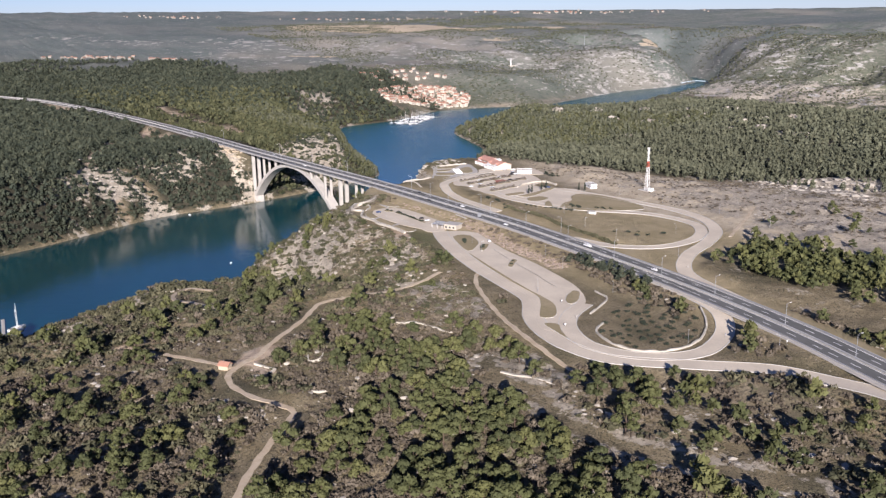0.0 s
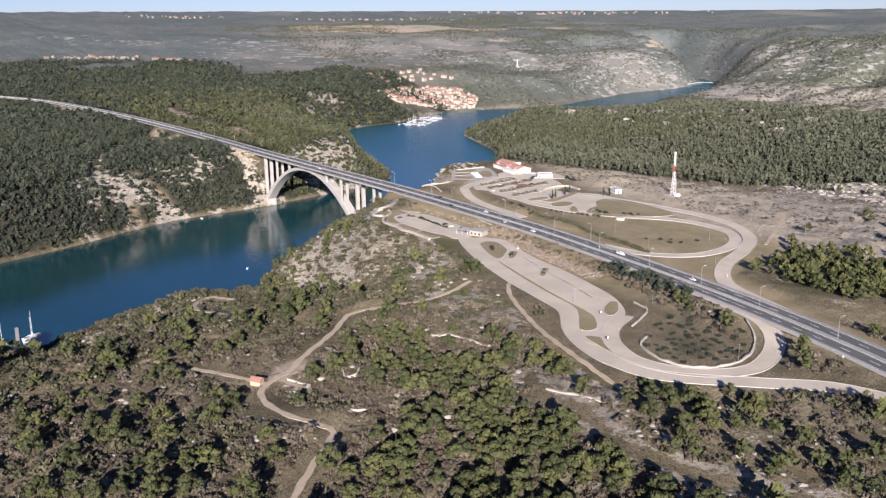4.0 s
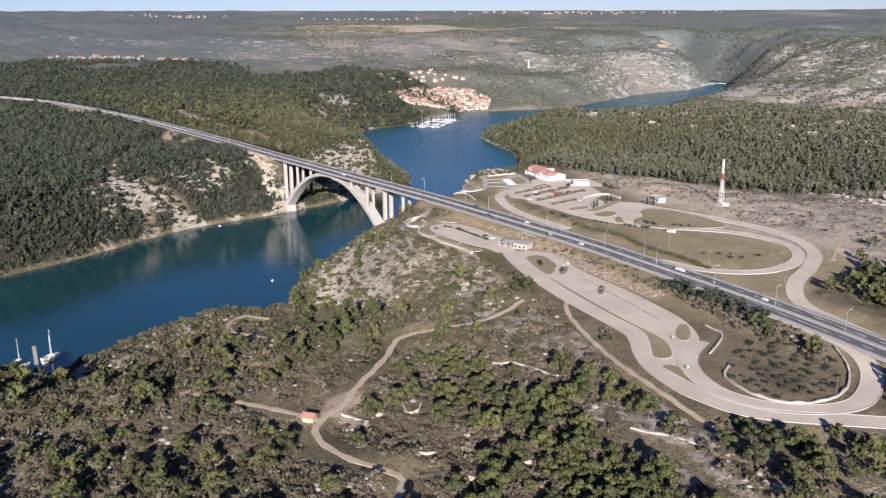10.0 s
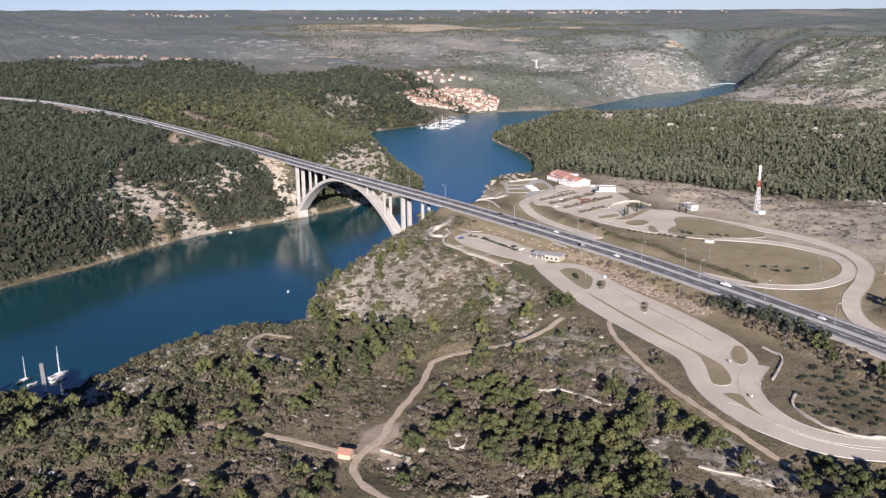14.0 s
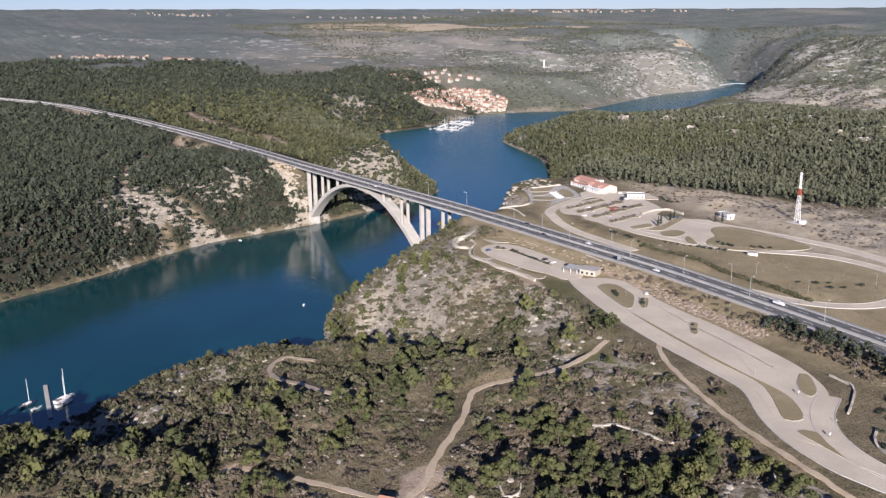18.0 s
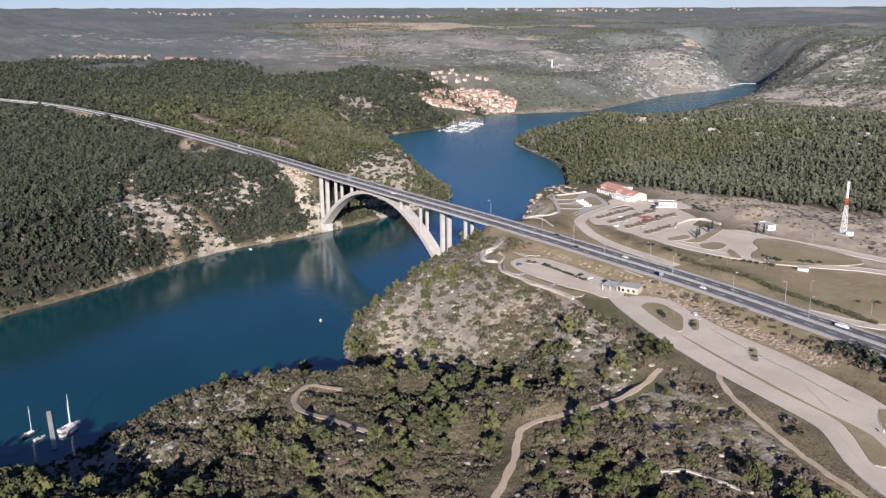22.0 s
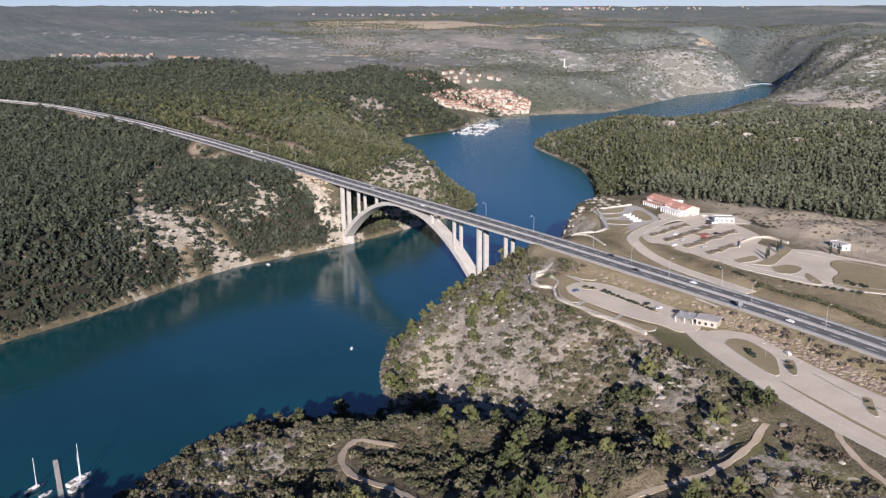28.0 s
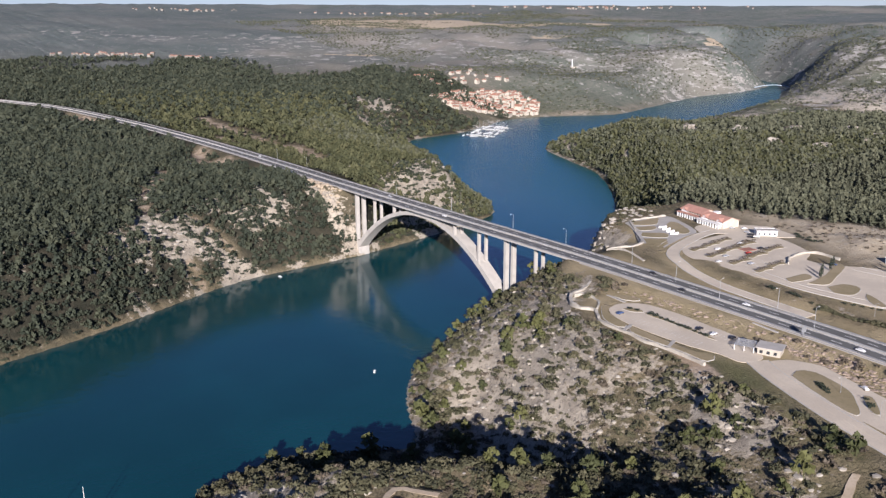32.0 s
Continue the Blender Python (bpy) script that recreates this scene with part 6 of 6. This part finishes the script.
NAVY = simple("navy_hull_paint", (0.05, 0.07, 0.12), (0.07, 0.09, 0.14), 0.5, 0.4)
dock = thing("floating_jetty", "narrow pale floating jetty in the bay", "jetty", kind="structure", at=(201, -328, 0), turn=-9)
for k in range(20):
    part("plank_deck", box(bmesh.new(), -24.5 + 2.5 * k, -22.1 + 2.5 * k, -1.2, 1.2, 0.25, 0.55, 0.03), SHOULDER, dock)
sail_boat("sailing_yacht", "dark-hulled sailing yacht moored by the jetty", 11, 16, "moored yachts", NAVY, (200.5, -338.5, 0), 118)
sail_boat("sailing_yacht", "white two-masted sailing yacht moored by the jetty", 14, 19, "moored yachts", WHITE, (204.5, -320, 0), 118)
ketch = sail_boat("sailing_yacht", "white sailing yacht moored alongside another", 12, 17, "moored yachts", WHITE, (211, -321.5, 0), 118)
tender = thing("motor_boat", "small white motor boat moored beside the yachts", "boat", "moored yachts", (208.5, -335.5, 0), 118)
part("hull", hull(bmesh.new(), 7, 2.4, 0.9), WHITE, tender)
part("windscreen", box(bmesh.new(), -0.2, 0.5, -0.8, 0.8, 0.9, 1.5, 0.1), DARK_GLASS, tender)
buoy = thing("motor_boat", "small white motor boat on the open river", "boat", at=(135.8, -130.4, 0), turn=140)
part("hull", hull(bmesh.new(), 4, 1.5, 0.6), WHITE, buoy)
part("cabin", box(bmesh.new(), -0.5, 0.6, -0.4, 0.4, 0.6, 1.2, 0.1), WHITE, buoy)
small = copy_thing(buoy, pose(-82, -88, 0, 0, 0, 20))
small["label"] = "small white motor boat near the west shore"
berth = sail_boat("sailing_yacht", "white sailing yacht berthed in the town marina", 12, 17, "marina yachts", WHITE, (-700, 610, 0), 0)
for row in range(4):
    jetty = thing("marina_jetty", "long timber jetty of the town marina", "jetty", kind="structure", at=(-673 - 24 * row, 561 + 34 * row, 0), turn=20)
    part("plank_deck", box(bmesh.new(), -4, 62, -1.2, 1.2, 0.3, 0.7), TIMBER, jetty)
    for k in range(11):
        a = radians(20)
        bx, by = -673 - 24 * row + (2 + 5.4 * k) * math.cos(a), 561 + 34 * row + (2 + 5.4 * k) * math.sin(a)
        for side in (-1, 1):
            if r.random() < 0.65:
                m = pose(bx - side * 7.5 * math.sin(a), by + side * 7.5 * math.cos(a), 0, 0, 0, 110 + r.uniform(-4, 4))
                copy_thing(berth, m).scale = [r.uniform(0.6, 1.0)] * 3

# ---------------------------------------------------------------- town and villages
quay_line = curve([(-700, 500), (-716, 560), (-745, 620), (-792, 690), (-808, 745), (-806, 830), (-792, 905)], 6)
quay = thing("quay", "pale stone quay along the town waterfront", "quay", kind="structure")
hang("paving", ribbon("paving", quay_line, 5, -4, 1.5, SHOULDER, 3.0), quay)
forms = [house("town_house", "pale stone house with a terracotta roof in the riverside town", (-810, 780, 3), 20, w, d, h, rise, group="town houses", floors=f)
         for w, d, h, rise, f in ((11, 8, 6.5, 2.2, 2), (14, 9, 8.5, 2.4, 3), (9, 8, 5.5, 2.0, 2), (18, 10, 7.0, 2.6, 2))]
used = [False] * 4
places = []
core = np.array([(-905, 650), (-845, 668), (-822, 715), (-810, 790), (-806, 850), (-838, 896), (-920, 905), (-960, 840), (-955, 740)])
upper = np.array([(-1127, 705), (-1000, 715), (-965, 925), (-1050, 950), (-1110, 850)])
for ring, count, gap in ((core, 165, 7.6), (upper, 26, 16.0)):
    start, tries = len(places), 0
    while len(places) - start < count and tries < 6000:
        tries += 1
        x, y = r.uniform(*ring[:, 0][[ring[:, 0].argmin(), ring[:, 0].argmax()]]), r.uniform(*ring[:, 1][[ring[:, 1].argmin(), ring[:, 1].argmax()]])
        if inside(np.array([x]), np.array([y]), ring)[0] and float(shore_at(np.array([x]), np.array([y]))[0]) > 7 and all(math.hypot(x - a, y - b) > gap for a, b in places):
            places.append((x, y))
for k, (x, y) in enumerate(places):
    f = k % 4
    m = pose(x, y, float(ground_z(x, y)), 0, 0, r.choice((20, 110, 35, 5)) + r.uniform(-8, 8))
    ob = copy_thing(forms[f], m) if used[f] else forms[f]
    used[f] = True
    ob.matrix_basis = m
    s = r.uniform(0.6, 0.98)
    ob.scale = (s, s, s)
church = thing("church_tower", "slim pale stone bell tower with a pointed roof", "church", at=(-842, 818, float(ground_z(-842, 818))), turn=20)
part("shaft", box(bmesh.new(), -2.6, 2.6, -2.6, 2.6, -2, 21, 0.1), PLASTER, church)
bm = bmesh.new()
bmesh.ops.create_cone(bm, cap_ends=True, segments=4, radius1=3.6, radius2=0.1, depth=6, matrix=pose(0, 0, 24, 0, 0, 45))
part("spire", bm, ROOF_TILE, church)
part("nave", body(bmesh.new(), -6, 18, 3, 15, 9, 4), PLASTER, church)
part("nave_roof", gable(bmesh.new(), -6, 18, 3, 15, 9, 4), ROOF_TILE, church)
village = house("village_house", "white house with a terracotta roof in a distant village", (-1700, 220, 80), 20, 14, 10, 6.5, 2.2, wall=VILLAGE_WALL, group="distant village houses", floors=1)


def settle(count, cx, cy, sx, sy, turn, scale=1.0):
    c, s = math.cos(radians(turn)), math.sin(radians(turn))
    for _ in range(count):
        u, v = r.gauss(0, sx), r.gauss(0, sy)
        x, y = cx + u * c - v * s, cy + u * s + v * c
        k = scale * r.uniform(0.38, 0.72)
        copy_thing(village, pose(x, y, float(ground_z(x, y)), 0, 0, r.uniform(0, 180))).scale = (k, k, k)


# strung along the terraces that face the river
settle(40, -1880, 300, 90, 12, 58, 1.15)
settle(16, -1735, 452, 34, 9, 58, 1.3)
settle(16, -3351, 988, 150, 24, 62, 0.9)
settle(30, -2640, 1900, 160, 50, 58, 0.8)
settle(50, -2500, 2720, 260, 40, 45, 1.5)
settle(14, -3220, 1040, 70, 20, 55, 1.4)
settle(24, -2760, 1650, 150, 24, 55, 1.2)
village.matrix_basis = pose(-1800, 380, float(ground_z(-1800, 380)), 0, 0, 30)

monument = thing("hill_monument", "white pillar monument on the hillside above the town", "monument", at=(-1102, 1241, float(ground_z(-1102, 1241))))
part("pillar", tube(bmesh.new(), [(0, 0, -2), (0, 0, 14), (0, 0, 20)], [2.0, 1.4, 0.5], 6), WHITE, monument)
part("terrace", box(bmesh.new(), -12, 12, -7, 7, -3, 1.0, 0.2), LIMESTONE, monument)
mast = thing("radio_mast", "thin grey radio mast on the hill above the town", "mast", at=(-1130, 1560, float(ground_z(-1130, 1560))))
part("pole", tube(bmesh.new(), [(0, 0, -1), (0, 0, 30)], [0.7, 0.3], 5), STEEL, mast)
BLUE = simple("pale_blue_steel", (0.42, 0.50, 0.56), (0.36, 0.44, 0.50), 0.4, 0.6)
far_bridge = thing("road_bridge", "low pale arch bridge across the upper river", "bridge", at=(-880, 1790, 0), turn=62)
bm = bmesh.new()
tube(bm, [(60 * q, 0, 2.5 + 9 * (1 - q * q)) for q in np.linspace(-1, 1, 13)], 1.1, 5)
part("deck_arch", bm, BLUE, far_bridge)

# ---------------------------------------------------------------- vehicles
def car(label, colour, at, turn, long=4.4, tall=1.45):
    t = thing("car", label, "car", "parked cars", at, turn)
    bm = bmesh.new()
    prof = [(-0.5, 0.28), (-0.5, 0.62), (-0.36, 0.66), (-0.24, 1.0), (0.12, 1.0), (0.27, 0.66), (0.48, 0.55), (0.5, 0.28)]
    rows = [[bm.verts.new((u * long, y * (0.86 if v > 0.9 else 1.0), v * tall)) for u, v in prof] for y in (-0.88, 0.88)]
    for i in range(8):
        bm.faces.new((rows[0][i], rows[0][(i + 1) % 8], rows[1][(i + 1) % 8], rows[1][i]))
    bm.faces.new(rows[0])
    bm.faces.new(rows[1][::-1])
    bmesh.ops.bevel(bm, geom=list(bm.edges), offset=0.06, segments=1, affect="EDGES")
    b = part("body", bm, colour, t)
    part("windscreen", box(bmesh.new(), 0.14 * long, 0.2 * long, -0.72, 0.72, 0.70 * tall, 0.93 * tall), DARK_GLASS, b)
    part("rear_window", box(bmesh.new(), -0.32 * long, -0.27 * long, -0.72, 0.72, 0.70 * tall, 0.93 * tall), DARK_GLASS, b)
    for sy in (-1, 1):
        part("side_window", box(bmesh.new(), -0.22 * long, 0.12 * long, sy * 0.80 - 0.03, sy * 0.80 + 0.03, 0.70 * tall, 0.93 * tall), DARK_GLASS, b)
        for u in (-0.31, 0.31):
            part("wheel", tube(bmesh.new(), [(u * long, sy * 0.90, 0.32), (u * long, sy * 0.68, 0.32)], 0.32, 10), RUBBER, t)
    return t


PAINTS = {c: simple("car_paint_" + c, v, tuple(0.9 * k for k in v), 0.5, 0.3) for c, v in {"white": (0.75, 0.75, 0.74), "black": (0.03, 0.03, 0.035), "silver": (0.42, 0.43, 0.44), "red": (0.42, 0.05, 0.04), "blue": (0.06, 0.10, 0.22)}.items()}
samples = {c: None for c in PAINTS}


def park(c, x, y, z, turn):
    if samples[c] is None:
        samples[c] = car(c + " hatchback car on the pale asphalt", PAINTS[c], (x, y, z), turn)
        return samples[c]
    return copy_thing(samples[c], pose(x, y, z, 0, 0, turn))


for c, x, y, t in (("blue", 262, -52, 90), ("black", 303, -37.5, 95), ("white", 312, -38, 95), ("black", 321, -35, 100), ("black", 326, -33, 10), ("black", 329, -38, 12), ("blue", 288, 110, 30),
                   ("white", 241, 60, 90), ("silver", 236, 74, 90), ("red", 240, 92, 90), ("white", 222, 84, 90), ("silver", 256, 72, 90), ("black", 238, 108, 90), ("white", 222, 108, 90), ("silver", 206, 138, 0),
                   ("black", 212, 134, 20), ("white", 218, 132, 20), ("black", 216, 128, 15), ("white", 198, 146, 60), ("silver", 192, 140, 60), ("white", 392, -41, 150)):
    park(c, x, y, (ZS if y < 0 else ZN) + 0.05, t)
for c, x, side in (("white", 300, 4), ("black", 262, -4), ("white", 372, -7), ("silver", -60, 3.5), ("white", 30, -4), ("white", -330, 4), ("silver", -360, -4), ("black", 230, 7), ("white", 520, 4)):
    ob = park(c, x, mid_y(x) + side, float(highway_z(x)) + 0.02, turn_at(x))
    ob["label"], ob["group"] = c + " car on the dark highway carriageway", "highway cars"
van = car("white delivery van on the dark highway carriageway", PAINTS["white"], (455, mid_y(455) + 4, float(highway_z(455)) + 0.02), turn_at(455), 7.0, 2.6)
van["group"] = "highway cars"

# road signs and gantry
gantry = thing("sign_gantry", "steel gantry post with direction signs over the verge", "road sign", at=(345, mid_y(345) - 12.2, 58.8), turn=-5)
part("post", tube(bmesh.new(), [(0, 0, -0.6), (0, 0, 6)], 0.18, 6), STEEL, gantry)
part("panel", box(bmesh.new(), -0.08, 0.08, -1.7, 1.7, 3.2, 6.2, 0.03), STEEL, gantry)
sign = thing("road_sign", "small white road sign on a post at the junction", "road sign", "junction signs", (553, -121, ZS))
part("post", tube(bmesh.new(), [(0, 0, -0.5), (0, 0, 2.2)], 0.06, 5), STEEL, sign)
part("panel", box(bmesh.new(), -0.06, 0.06, -0.45, 0.45, 1.3, 2.3, 0.02), WHITE, sign)
for x, y, a in ((548, -108, 40), (524, -96, 10), (612, -70, 60), (530, 3, 30), (640, -62, 0)):
    copy_thing(sign, pose(x, y, float(ground_z(x, y)) + 0.2, 0, 0, a))
